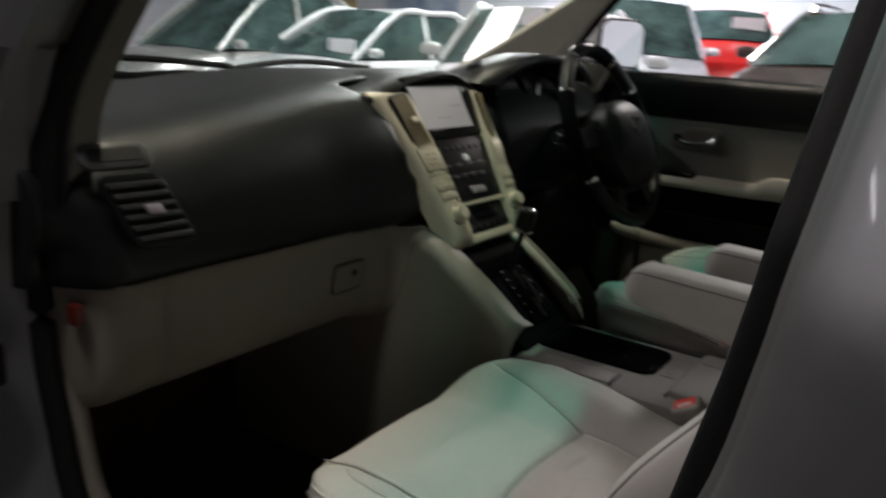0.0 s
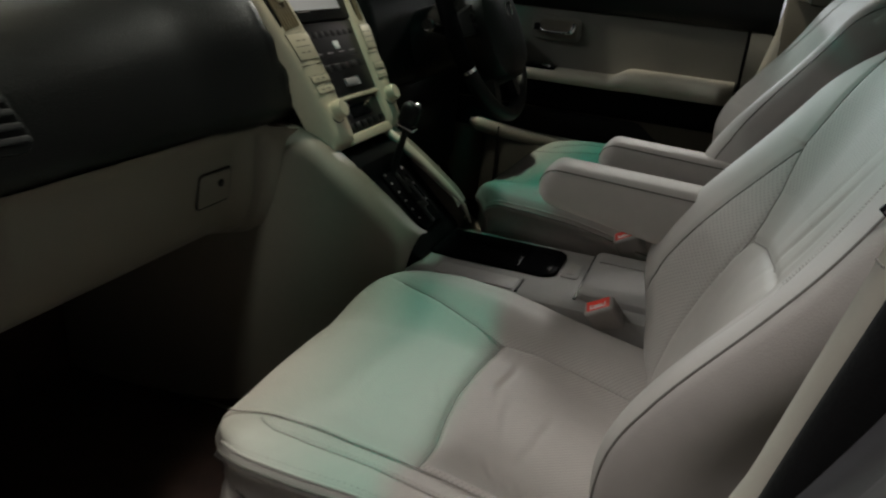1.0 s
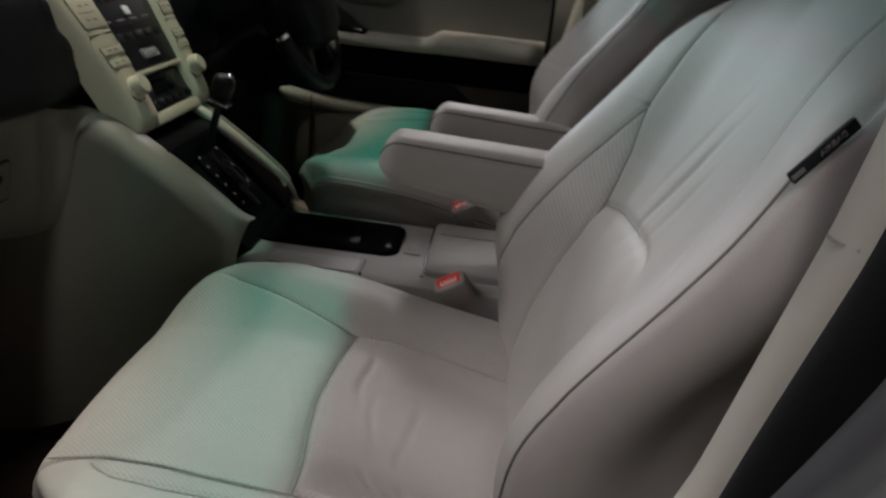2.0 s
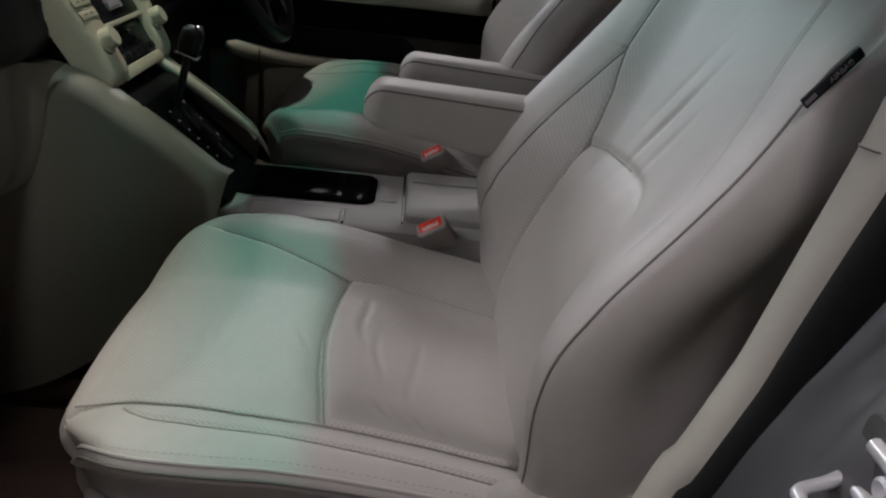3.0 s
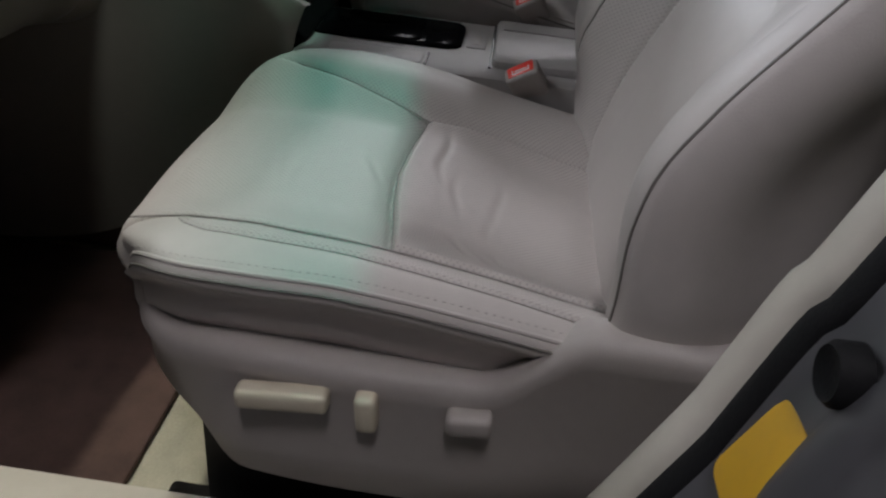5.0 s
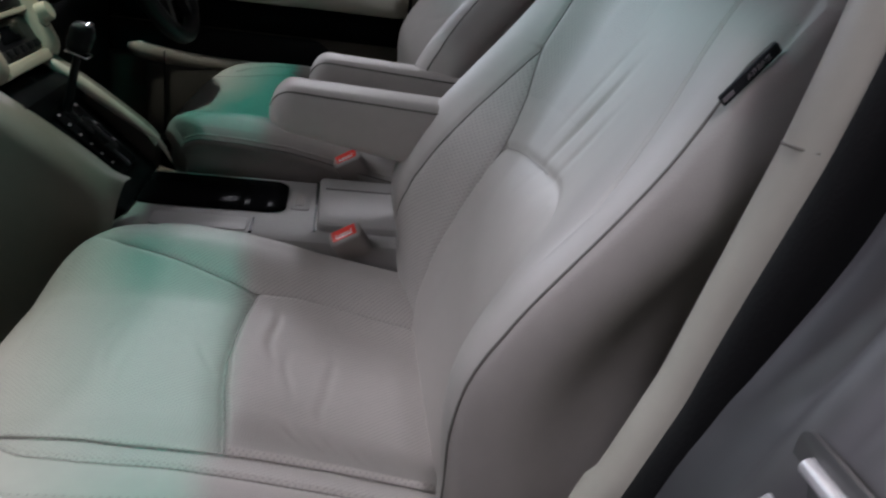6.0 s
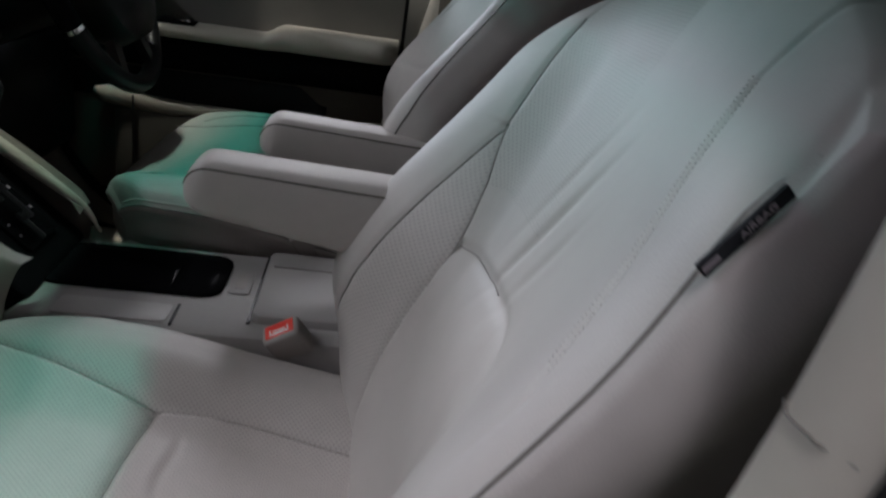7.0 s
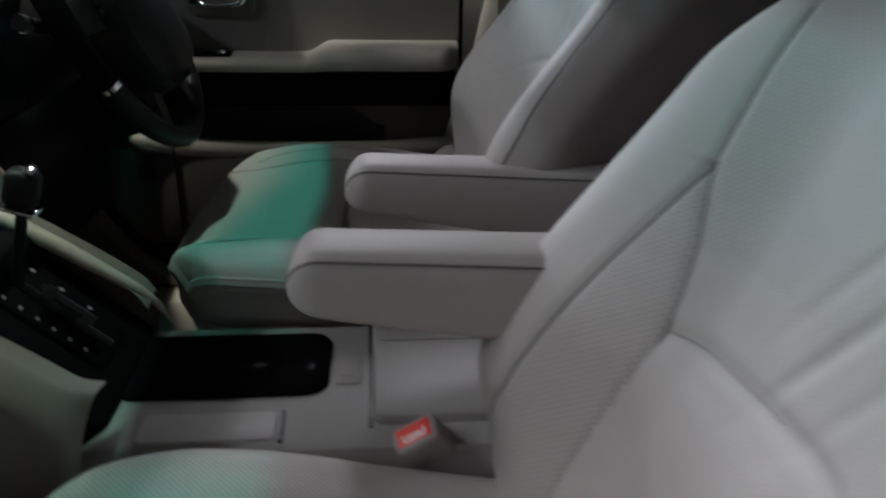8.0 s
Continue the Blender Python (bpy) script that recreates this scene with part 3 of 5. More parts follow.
# inside mirror on its mount at the head of the screen
part("mirror_mount", prismed([(-0.105, -0.095), (0.105, -0.095), (0.115, 0.03), (-0.115, 0.03)], Matrix.Translation((0.052, 0.425, 1.492)) @ pose(0, 0, 0, -27, 0, 0), 0.012, 0.003), black, car, "black mirror mount at the head of the screen")
part("inside_mirror", boxed((-0.115, -0.016, -0.036), (0.115, 0.016, 0.036), 0.014, Matrix.Translation((0.052, 0.375, 1.435)) @ pose(0, 0, 0, -12, 0, 0), 3), black, car, "black inside mirror")
part("inside_mirror_stalk", tubed([(0.052, 0.385, 1.45), (0.052, 0.43, 1.492)], 0.012, 10), black, car)

# far-side outside mirror
MM = Matrix.Translation((0.950, 0.634, 1.254)) @ pose(0, 0, 0, 90, 0, -30)
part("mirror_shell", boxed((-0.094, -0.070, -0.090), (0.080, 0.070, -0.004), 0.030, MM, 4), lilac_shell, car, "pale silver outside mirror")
part("mirror_rim", prismed(rrect(0.150, 0.130, 0.036), MM @ Matrix.Translation((0, 0, -0.006)), 0.004), rubber, car, "black mirror rim")
bm = bmesh.new()
prism(bm, rrect(0.140, 0.119, 0.032), MM, 0.003)
part("mirror_face", bm, mirror_mat, car, "mirror glass")
part("mirror_foot", boxed((0.72, 0.62, 1.13), (0.90, 0.69, 1.21), 0.02), black, car)
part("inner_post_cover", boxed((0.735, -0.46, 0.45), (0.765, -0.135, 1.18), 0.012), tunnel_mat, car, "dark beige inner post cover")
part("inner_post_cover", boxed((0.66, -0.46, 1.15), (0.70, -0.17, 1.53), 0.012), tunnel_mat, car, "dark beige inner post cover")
part("rear_side_lining", boxed((0.74, -1.90, 0.40), (0.77, -0.45, 1.08), 0.01), beige, car)
part("rear_side_lining", boxed((-0.71, -1.90, 0.40), (-0.68, -0.30, 1.08), 0.01), beige, car)

# the passenger door, swung wide open on its front hinges
open_door = thing("passenger_door", "silver passenger door swung wide open", "car door", at=(-0.82, 0.62, 0.8))
DM = Matrix.Translation((-0.83, 0.64, 0)) @ pose(0, 0, 0, 0, 0, 110)
part("outer_skin", prismed([(0.0, 0.32), (0.0, 1.06), (0.98, 1.08), (0.98, 0.32)], DM @ Matrix(((0, 0, 1, 0.03), (1, 0, 0, 0), (0, 1, 0, 0), (0, 0, 0, 1))), 0.04, 0.012), silver_paint, open_door, "silver outer door skin")
part("lining", prismed([(0.03, 0.40), (0.03, 1.12), (0.95, 1.14), (0.95, 0.40)], DM @ Matrix(((0, 0, 1, -0.04), (1, 0, 0, 0), (0, 1, 0, 0), (0, 0, 0, 1))), 0.07, 0.012), beige, open_door, "beige door lining")
part("frame", tubed([DM @ Vector(p) for p in smooth_line([(0.01, 0.06, 1.06), (-0.03, 0.30, 1.28), (-0.10, 0.62, 1.50), (-0.10, 0.90, 1.50), (-0.02, 0.97, 1.08)], 40)], 0.016, 8), silver_paint, open_door, "silver window frame")


# ---------------------------------------------------------------- seats
def groove(d, w=0.0035):
    return np.exp(-((d / w) ** 2))


def smooth_interp(x, xs, ys):
    """A line through the knots, its corners rounded."""
    d = 0.012
    return (np.interp(x - d, xs, ys) + 2 * np.interp(x, xs, ys) + np.interp(x + d, xs, ys)) / 4


def seat_in(y):
    """Seam between the cushion's middle and its inboard bolster."""
    return np.interp(y, [-0.13, 0.0, 0.06, 0.10, 0.142, 0.18, 0.21, 0.245, 0.295, 0.34, 0.40], [0.125, 0.128, 0.129, 0.127, 0.119, 0.131, 0.141, 0.152, 0.167, 0.184, 0.21])


def seat_out(y):
    """Seam between the cushion's middle and its outboard strip."""
    return -np.interp(y, [-0.13, 0.0, 0.05, 0.135, 0.17, 0.21, 0.26, 0.30, 0.337, 0.40], [0.200, 0.184, 0.179, 0.179, 0.180, 0.175, 0.164, 0.158, 0.163, 0.172])


def seat_stitch(y):
    """Double-stitched seam that runs out from the outboard seam towards the rear."""
    return -np.interp(y, [-0.10, -0.01, 0.054, 0.121, 0.188, 0.232, 0.275, 0.310], [0.233, 0.227, 0.220, 0.216, 0.210, 0.206, 0.194, 0.170])


def pad_front(u):
    return np.interp(u, [-0.19, -0.10, -0.06, -0.01, 0.045, 0.085, 0.125], [0.136, 0.147, 0.153, 0.157, 0.154, 0.150, 0.141])


def cushion_height(u, y):
    z = smooth_interp(y, [-0.15, -0.06, 0.0, 0.06, 0.12, 0.17, 0.24, 0.30, 0.40], [0.664, 0.681, 0.696, 0.712, 0.727, 0.737, 0.743, 0.741, 0.730])
    rise = smooth_interp(y, [-0.13, -0.02, 0.05, 0.14, 0.26, 0.33, 0.38], [0.062, 0.058, 0.050, 0.040, 0.028, 0.022, 0.018])
    z = z + rise * step(-u, 0.085, 0.228)
    z = z + (0.030 + 0.008 * step(0.10 - y, 0, 0.15)) * step(u, 0.085, 0.190)
    front, si, so = pad_front(u), seat_in(y), seat_out(y)
    inside = (u < si) & (u > so)
    # the front roll falls away to the pad's crisp edge
    ahead = np.maximum(0, y - front)
    z = z - np.where(inside & (y > front), 0.0075 * np.exp(-((ahead / 0.016) ** 1.3)), 0)
    pad = step(front - y, 0.0, 0.005) * step(si - u, 0.0, 0.006) * step(u - so, 0.0, 0.006)
    z = z + np.where(inside, 0.0035 * pad, 0)
    # the bolster rolls down to its seam
    z = z - np.where(u > si, 0.0050 * np.exp(-np.maximum(0, u - si) / 0.010), 0) * step(0.345 - y, 0, 0.05)
    z = z - np.where(u < so, 0.0045 * np.exp(-np.maximum(0, so - u) / 0.007), 0)
    z = z - 0.0030 * groove(y - front - 0.001, 0.0030) * inside
    z = z - 0.0030 * groove(u - si, 0.0030) * step(0.34 - y, 0, 0.05)
    z = z - 0.0030 * groove(u - so, 0.0030)
    z = z - 0.0022 * groove(u - seat_stitch(y), 0.0026) * (y < 0.30)
    # creases worn into the leather: y, u, reach, depth, slant
    for k, (a, b, c, d, e) in enumerate(((0.118, 0.055, 0.042, 0.0024, 0.10), (0.098, -0.015, 0.035, 0.0012, 0.05), (0.058, -0.005, 0.030, 0.0016, 0.05), (0.062, -0.055, 0.022, 0.0013, -0.1),
                                         (0.085, -0.115, 0.016, 0.0021, 0.55), (0.050, -0.118, 0.014, 0.0022, 0.7), (0.030, -0.135, 0.015, 0.0022, 0.6), (0.066, -0.135, 0.012, 0.0018, 0.5),
                                         (0.176, -0.012, 0.022, 0.0012, 0.45), (0.262, -0.02, 0.05, 0.0006, 0.12), (0.245, -0.045, 0.035, 0.0005, 0.1))):
        wob = a + e * (u - b) * 0.5 + 0.004 * np.sin(u * 55 + k * 1.7)
        z = z - 0.72 * d * (groove(y - wob, 0.0042) - 0.45 * groove(y - wob - 0.008, 0.006)) * np.exp(-(((u - b) / c) ** 2))
    return z


def dots_zone(u, y):
    return (u > np.where(y < 0.305, seat_stitch(y), seat_out(y))) & (y < 0.345) & (u < 0.225)


def back_mid(z):
    return -0.040 - 0.25 * (z - 0.68) - 0.25 * (z - 0.68) ** 2


def gusset_a(z):
    """Seam between the backrest's middle and its perforated inboard gusset."""
    return np.interp(z, [0.60, 0.69, 0.735, 0.79, 0.84, 0.893, 0.934, 0.957, 0.988, 1.036, 1.15, 1.25], [0.120, 0.134, 0.145, 0.138, 0.127, 0.120, 0.118, 0.121, 0.129, 0.152, 0.168, 0.175])


def gusset_b(z):
    """Piped seam in front of the gusset."""
    return np.interp(z, [0.60, 0.76, 0.805, 0.85, 0.885, 0.92, 0.96, 1.0, 1.036, 1.25], [0.250, 0.236, 0.212, 0.187, 0.179, 0.174, 0.168, 0.160, 0.152, 0.170])


def seam_out(z):
    """Stitched seam beside the outboard bolster."""
    return -np.interp(z, [0.60, 0.80, 0.93, 0.99, 1.016, 1.047, 1.082, 1.112, 1.136, 1.25], [0.175, 0.190, 0.212, 0.211, 0.197, 0.184, 0.167, 0.150, 0.140, 0.135])


def lumbar(u):
    return np.interp(u, [-0.14, -0.10, -0.065, -0.037, 0.01, 0.078, 0.118], [0.905, 0.924, 0.938, 0.944, 0.943, 0.937, 0.932])


def back_front(u, z):
    a = np.abs(u)
    bol = 0.030 + np.where(u > 0, 0.064, 0.052) * np.exp(-(((z - 0.88) / np.where(z > 0.88, np.where(u > 0, 0.145, 0.110), 0.10)) ** 2))
    bol = bol * step(z, 0.62, 0.76) * (1 - 0.6 * step(z, 1.08, 1.18))
    y = back_mid(z) + bol * np.where(u > 0, step(a, 0.080, 0.222), step(a, 0.040, 0.240)) + 0.006 * np.exp(-(((z - 0.84) / 0.10) ** 2)) * (1 - step(a, 0.08, 0.12))
    ga, gb = gusset_a(z), gusset_b(z)
    inside = (u < ga) & (u > seam_out(z))
    arch = lumbar(u)
    fade = step(u, -0.10, -0.02)
    y = y + np.where(inside, 0.0030 * step(arch - z, 0.0, 0.03) * fade, 0)
    y = y - 0.0030 * groove(z - arch - 0.001, 0.006) * inside * (0.25 + 0.75 * fade)
    y = y - 0.0032 * groove(u - ga, 0.0032)
    y = y - np.where(u > ga, 0.0035 * np.exp(-np.maximum(0, u - ga) / 0.008), 0) * (z < 1.036)
    y = y - 0.0034 * groove(u - gb, 0.0030) * (z < 1.036)
    y = y - 0.0020 * groove(u - seam_out(z), 0.0032) * step(z, 0.92, 1.0)
    # folds above the lumbar pad
    for c, d, z0, w in ((0.008, 0.0034, 1.0, 0.05), (-0.030, 0.0016, 0.985, 0.04), (0.040, 0.0012, 1.03, 0.05)):
        y = y - d * groove(u - c + 0.5 * (z - 0.966), 0.006) * np.exp(-(((z - z0) / w) ** 2))
    y = y - 0.0014 * groove(u + 0.055 - 0.1 * (z - 0.8), 0.010) * np.exp(-(((z - 0.80) / 0.06) ** 2))
    return y


def stitches(points, parent):
    """A row of short raised threads along a line."""
    bm = bmesh.new()
    pts = smooth_line(points, len(points) * 2)
    for a, b in zip(pts[0::2], pts[1::2]):
        a, b = Vector(a), Vector(b)
        tube(bm, [a + (b - a) * 0.0, a + (b - a) * 0.75], 0.00034, 4)
    return tagged_part(part("stitching", bm, stitch_mat, parent))


def tagged_part(ob):
    ob["kind"] = "stuff"
    return ob


def seat(name, cx, s, dz, dy, label):
    """One front seat. u runs towards the middle of the car; s is that direction in x."""
    root = thing(name, label, "car seat", "front seats", at=(cx, 0.1 + dy, 0.40))
    off = np.array((0, dy, dz))

    # cushion: the crowned top runs on into its own sides
    nu, nv, ks = 230, 240, 9
    ai = np.arange(-ks, nu + ks + 1)
    bi = np.arange(0, nv + ks + 1)
    A, B = np.meshgrid(ai, bi)
    a = np.clip(A / nu, 0, 1) * 2 - 1
    b = np.clip(B / nv, 0, 1)
    ka = np.maximum(0, np.maximum(-A, A - nu))
    kb = np.maximum(0, B - nv)
    hw = 0.248 - 0.018 * step(b, 0.72, 1.0) ** 1.5 - 0.035 * np.maximum(0, (b - 0.86) / 0.14) ** 3
    u = a * hw
    yf = 0.362 + 0.016 * (1 - a * a) - 0.03 * np.abs(a) ** 6
    y = -0.13 + (yf + 0.13) * b
    z = cushion_height(u, y)
    R, RF = np.where(u > 0, 0.040, 0.026), 0.055
    qs = np.clip((R - (hw - np.abs(u))) / R, 0, 1) * np.where(u > 0, 1.0, 0.62)
    qf = np.clip((RF - (yf - y)) / RF, 0, 1)
    q = (qs**3 + qf**3) ** (1 / 3)
    z = z - 0.026 * (1 - np.sqrt(1 - np.minimum(q, 0.95) ** 2) + 3.04 * np.maximum(0, q - 0.95))
    k = np.maximum(ka, kb)
    bulge = 0.007 * np.sin(np.pi * np.clip(k / 2.6, 0, 1)) - 0.010 * step(k, 1.0, 4.0) - 0.016 * step(k, 6.0, 9.0)
    u = u + np.sign(a) * bulge * (ka > 0)
    y = y + bulge * 0.6 * (kb > 0)
    z = z - k * 0.0085
    pts = np.stack([cx + s * u, y, z], -1) + off
    uc, yc = (u[:-1, :-1] + u[1:, 1:]) / 2, (y[:-1, :-1] + y[1:, 1:]) / 2
    slots = np.where(dots_zone(uc, yc) & (k[:-1, :-1] == 0), 1, 0)
    cushion = grid_part("seat", pts, [leather, leather_dots_flat], root, "grey-beige leather cushion", flip=s < 0, slots=slots)
    top = lambda uu, yv: (cx + s * uu, yv + dy, float(cushion_height(np.array([uu]), np.array([yv]))[0]) + dz + 0.0008)  # noqa: E731
    part("seam", tubed([top(float(seat_in(v)), v) for v in np.linspace(-0.06, 0.30, 70)], 0.0008, 5), thread, cushion)
    part("seam", tubed([top(float(seat_out(v)), v) for v in np.linspace(-0.06, 0.345, 70)], 0.0009, 5), thread, cushion)
    part("seam", tubed([top(float(v), float(pad_front(v))) for v in np.linspace(-0.175, 0.118, 46)], 0.0008, 5), thread, cushion)
    for gap in (-0.0042, 0.0042):
        stitches([top(float(seat_stitch(v)) + gap, v) for v in np.linspace(-0.02, 0.295, 56)], cushion)
    part("seam", tubed([top(float(seat_stitch(v)), v) for v in np.linspace(-0.03, 0.30, 60)], 0.0006, 5), thread, cushion)
    for sgn in (-1, 1):
        c0 = ks if sgn < 0 else ks + nu
        stitches([pts[r, c0 - sgn * 3] + np.array((0, 0, 0.0006)) for r in range(30, nv - 2, 3)], cushion)
        part("rim_seam", tubed(pts[22 : nv : 4, c0], 0.0017, 6), leather, cushion)
        part("rim_seam", tubed(pts[22 : nv : 4, c0 + sgn] + np.array((0, 0, 0.0030)), 0.0010, 6), piping_mat, cushion)

    # backrest
    nu, nv, ks = 220, 250, 14
    A, B = np.meshgrid(np.arange(-ks, nu + ks + 1), np.arange(0, nv + ks + 1))
    a = np.clip(A / nu, 0, 1) * 2 - 1
    b = np.clip(B / nv, 0, 1)
    ka = np.maximum(0, np.maximum(-A, A - nu))
    kb = np.maximum(0, B - nv)
    ztop = 1.185 - 0.055 * np.abs(a) ** 3
    z = 0.60 + (ztop - 0.60) * b
    hw = 0.250 - 0.018 * step(z, 1.00, 1.16) - 0.012 * step(0.80 - z, 0, 0.15)
    u = a * hw
    yy = back_front(u, z)
    R, RT = 0.030, 0.055
    qs = np.clip((R - (hw - np.abs(u))) / R, 0, 1)
    qt = np.clip((RT - (ztop - z)) / RT, 0, 1)
    q = np.clip(np.sqrt(qs**2 + qt**2), 0, 1)
    yy = yy - np.where(u > 0, 0.034, 0.014) * (1 - np.sqrt(1 - np.minimum(q, 0.995) ** 2))
    k = np.maximum(ka, kb)
    t = np.minimum(k / ks, 1)
    u = u + np.sign(a) * (0.010 * np.sin(np.pi * np.minimum(t * 2.2, 1)) - 0.048 * t**1.5) * (ka > 0) * step(1.2 - z, 0, 0.2)
    z = z + 0.012 * np.sin(np.pi * t * 0.6) * (kb > 0)
    yy = yy - k * 0.0125
    pts = np.stack([cx + s * u, yy, z], -1) + off
    zc = (z[:-1, :-1] + z[1:, 1:]) / 2
    um = (u[:-1, :-1] + u[1:, 1:]) / 2
    dotted = ((um < gusset_b(zc)) & (um > gusset_a(zc)) & (zc < 1.036)) | ((um < gusset_a(zc)) & (um > 0.0) & (zc > 0.99))
    slots = np.where(dotted & (k[:-1, :-1] == 0), 1, 0)
    back = grid_part("backrest", pts, [leather, leather_dots_upright], root, "grey-beige leather backrest", flip=s < 0, slots=slots)
    face = lambda uu, zv: (cx + s * uu, float(back_front(np.array([uu]), np.array([zv]))[0]) + dy + 0.0008, zv + dz)  # noqa: E731
    part("seam", tubed([face(float(gusset_a(v)), v) for v in np.linspace(0.70, 1.13, 80)], 0.0009, 5), thread, back)
    part("seam", tubed([face(float(gusset_b(v)), v) for v in np.linspace(0.78, 1.036, 50)], 0.0010, 5), piping_mat, back)
    part("seam", tubed([face(v, float(lumbar(v)) + 0.001) for v in np.linspace(0.00, 0.117, 18)], 0.0006, 5), thread, back)
    for gap in (-0.005, 0.005):
        stitches([face(float(seam_out(v)) + gap, v) for v in np.linspace(1.005, 1.135, 64)], back)
    for sd in (0, 1):
        line = []
        for row in pts[32 : nv - 3 : 6]:
            cf = ks + float(np.interp(row[ks, 2] - dz, [0.68, 0.75, 0.80, 0.85, 0.91, 1.0], [11.0, 7.4, 4.8, 2.2, 1.8, 4.4]))
            cf = cf if sd == 0 else 2 * ks + nu - cf
            k0 = int(cf)
            line.append(row[k0] * (1 - cf + k0) + row[k0 + 1] * (cf - k0))
        thick = [0.0012 - 0.0010 * float(step(q[2] - dz, 1.085, 1.115)) * (s > 0) for q in line]
        part("piping", tubed(line, thick, 6), piping_mat, back, "dark piping")
    rear = boxed((cx - 0.215, 0, 0), (cx + 0.215, 0.04, 0.58), 0.03, Matrix.Translation((0, -0.235 + dy, 0.58 + dz)) @ pose(0, 0, 0, 20, 0, 0))
    part("back_shell", rear, seat_plastic, root)

    # head restraint
    bm = bmesh.new()
    hr = Matrix.Translation((cx, -0.285 + dy, 1.31 + dz)) @ pose(0, 0, 0, 12, 0, 0)
    box(bm, (-0.125, -0.045, -0.085), (0.125, 0.045, 0.085), 0.042, hr, 5)
    rest = part("headrest", bm, leather, root, "grey-beige leather head restraint")
    for sx in (-0.06, 0.06):
        part("post", tubed([(cx + sx, -0.27 + dy, 1.16 + dz), (cx + sx, -0.282 + dy, 1.26 + dz)], 0.006), chrome, rest)

    # base: moulded side shield with its switches, and the slides
    for side in (-1, 1):
        X = lambda v: cx + s * side * v  # noqa: E731
        rows = []
        path = smooth_line([(0.08, 0.345), (0.16, 0.340), (0.205, 0.326), (0.236, 0.298), (0.255, 0.25), (0.264, 0.16), (0.264, 0.04), (0.267, -0.06), (0.267, -0.20)], 64)
        for i, (pu, pv) in enumerate(path):
            d = path[min(i + 1, 63)] - path[max(i - 1, 0)]
            nu2, nv2 = -d[1] / np.hypot(*d), d[0] / np.hypot(*d)
            fr = float(step(pv, 0.23, 0.33))
            lip = 0.706 + (0.056 * float(step(0.06 - pv, 0.0, 0.075)) if side < 0 else -0.02) - 0.014 * fr
            low = 0.572 + 0.062 * fr
            tuck = 0.030 * fr
            prof = [(-0.040, lip - 0.004), (-0.010, lip + 0.003), (0.0, lip - 0.008), (-0.005, lip - 0.024), (0.003 - 0.3 * tuck, (lip + low) / 2 - 0.01), (-0.004 - 0.9 * tuck, low + 0.015), (-0.016 - tuck, low), (-0.06 - tuck, low + 0.01)]
            rows.append([(X(pu + o * nu2), pv + o * nv2, zz) for o, zz in prof])
        arr = np.array(rows) + off
        shield = grid_part("side_shield", arr, seat_plastic, root, "moulded beige-grey plastic seat shield", flip=(s * side > 0))
        if side < 0:
            def sw(y0, y1, z0, z1, mat, lab, slant=-0.09):
                mm = Matrix.Translation((X(0.266), (y0 + y1) / 2 + dy, (z0 + z1) / 2 + dz)) @ pose(0, 0, 0, math.degrees(slant), 0, 0)
                h, l = (z1 - z0) / 2, (y1 - y0) / 2
                return part("switch", boxed((-0.009, -l, -h), (0.009, l, h), 0.005, mm, 3), mat, shield, lab)
            sw(0.163, 0.230, 0.671, 0.688, champagne, "pale slide switch")
            sw(0.128, 0.144, 0.662, 0.694, champagne, "pale recline switch")
            sw(0.047, 0.080, 0.672, 0.690, seat_plastic, "lumbar switch")
    part("seat_frame", boxed((cx - 0.21, -0.12 + dy, 0.46), (cx + 0.21, 0.29 + dy, 0.60 + dz), 0.02), black, root)
    for sx in (-0.2, 0.2):
        part("slide", boxed((cx + sx - 0.02, -0.2 + dy, 0.40), (cx + sx + 0.02, 0.33 + dy, 0.47), 0.006), steel, root)

    # folding armrest on the inboard side
    ax, adz = cx + s * 0.232, -0.014 if dz else 0.0
    loops = []
    for t in np.linspace(0, 1, 30) ** 1.7:
        yb = 0.146 - 0.30 * t
        nose = math.sqrt(max(0.0, 1 - (1 - min(t / 0.085, 1)) ** 2))
        hw2 = 0.034 * (0.45 + 0.55 * nose)
        top = 0.920 + 0.036 * nose - 0.010 * t
        low = 0.918 - (0.016 * nose + 0.052 * t)
        mid, hh = (top + low) / 2, (top - low) / 2
        row = []
        for kk in range(20):
            an = 2 * math.pi * kk / 20
            c, d = math.cos(an), math.sin(an)
            row.append((ax + hw2 * math.copysign(abs(c) ** 0.45, c), yb + dy, mid + hh * math.copysign(abs(d) ** 0.5, d) + adz))
        loops.append(row)
    bm = bmesh.new()
    loop_loft(bm, loops)
    arm = part("armrest", bm, leather, root, "grey-beige leather armrest")
    wrap = [lp[8] for lp in loops[:0:-1]] + [lp[2] for lp in loops[1:]]
    part("seam", tubed(wrap, 0.0011, 6), piping_mat, arm, "dark piping")

    # buckle between seat and console
    bx = cx + s * (0.250 if s > 0 else 0.262)
    bz = Vector((-0.381, 0.482, 0.790)).normalized()
    bw = Vector((-0.497, -1.044, 0.379))
    bw = (bw - bw.dot(bz) * bz).normalized()
    bw = 0.90 * bw + 0.436 * bz.cross(bw)
    bm_m = Matrix((bw, bz.cross(bw), bz)).transposed().to_4x4()
    bm_m.translation = Vector((-0.106, 0.050, 0.767) if s > 0 else (0.118, 0.050, 0.797)) - 0.014 * bz
    buckle = part("buckle", boxed((-0.0215, -0.0135, -0.085), (0.0215, 0.0135, 0.013), 0.006, bm_m, 3), seat_plastic, root, "beige plastic belt buckle")
    part("button", boxed((-0.0165, -0.0088, 0.006), (0.0165, 0.0088, 0.0139), 0.0012, bm_m), red, buckle, "red release button")
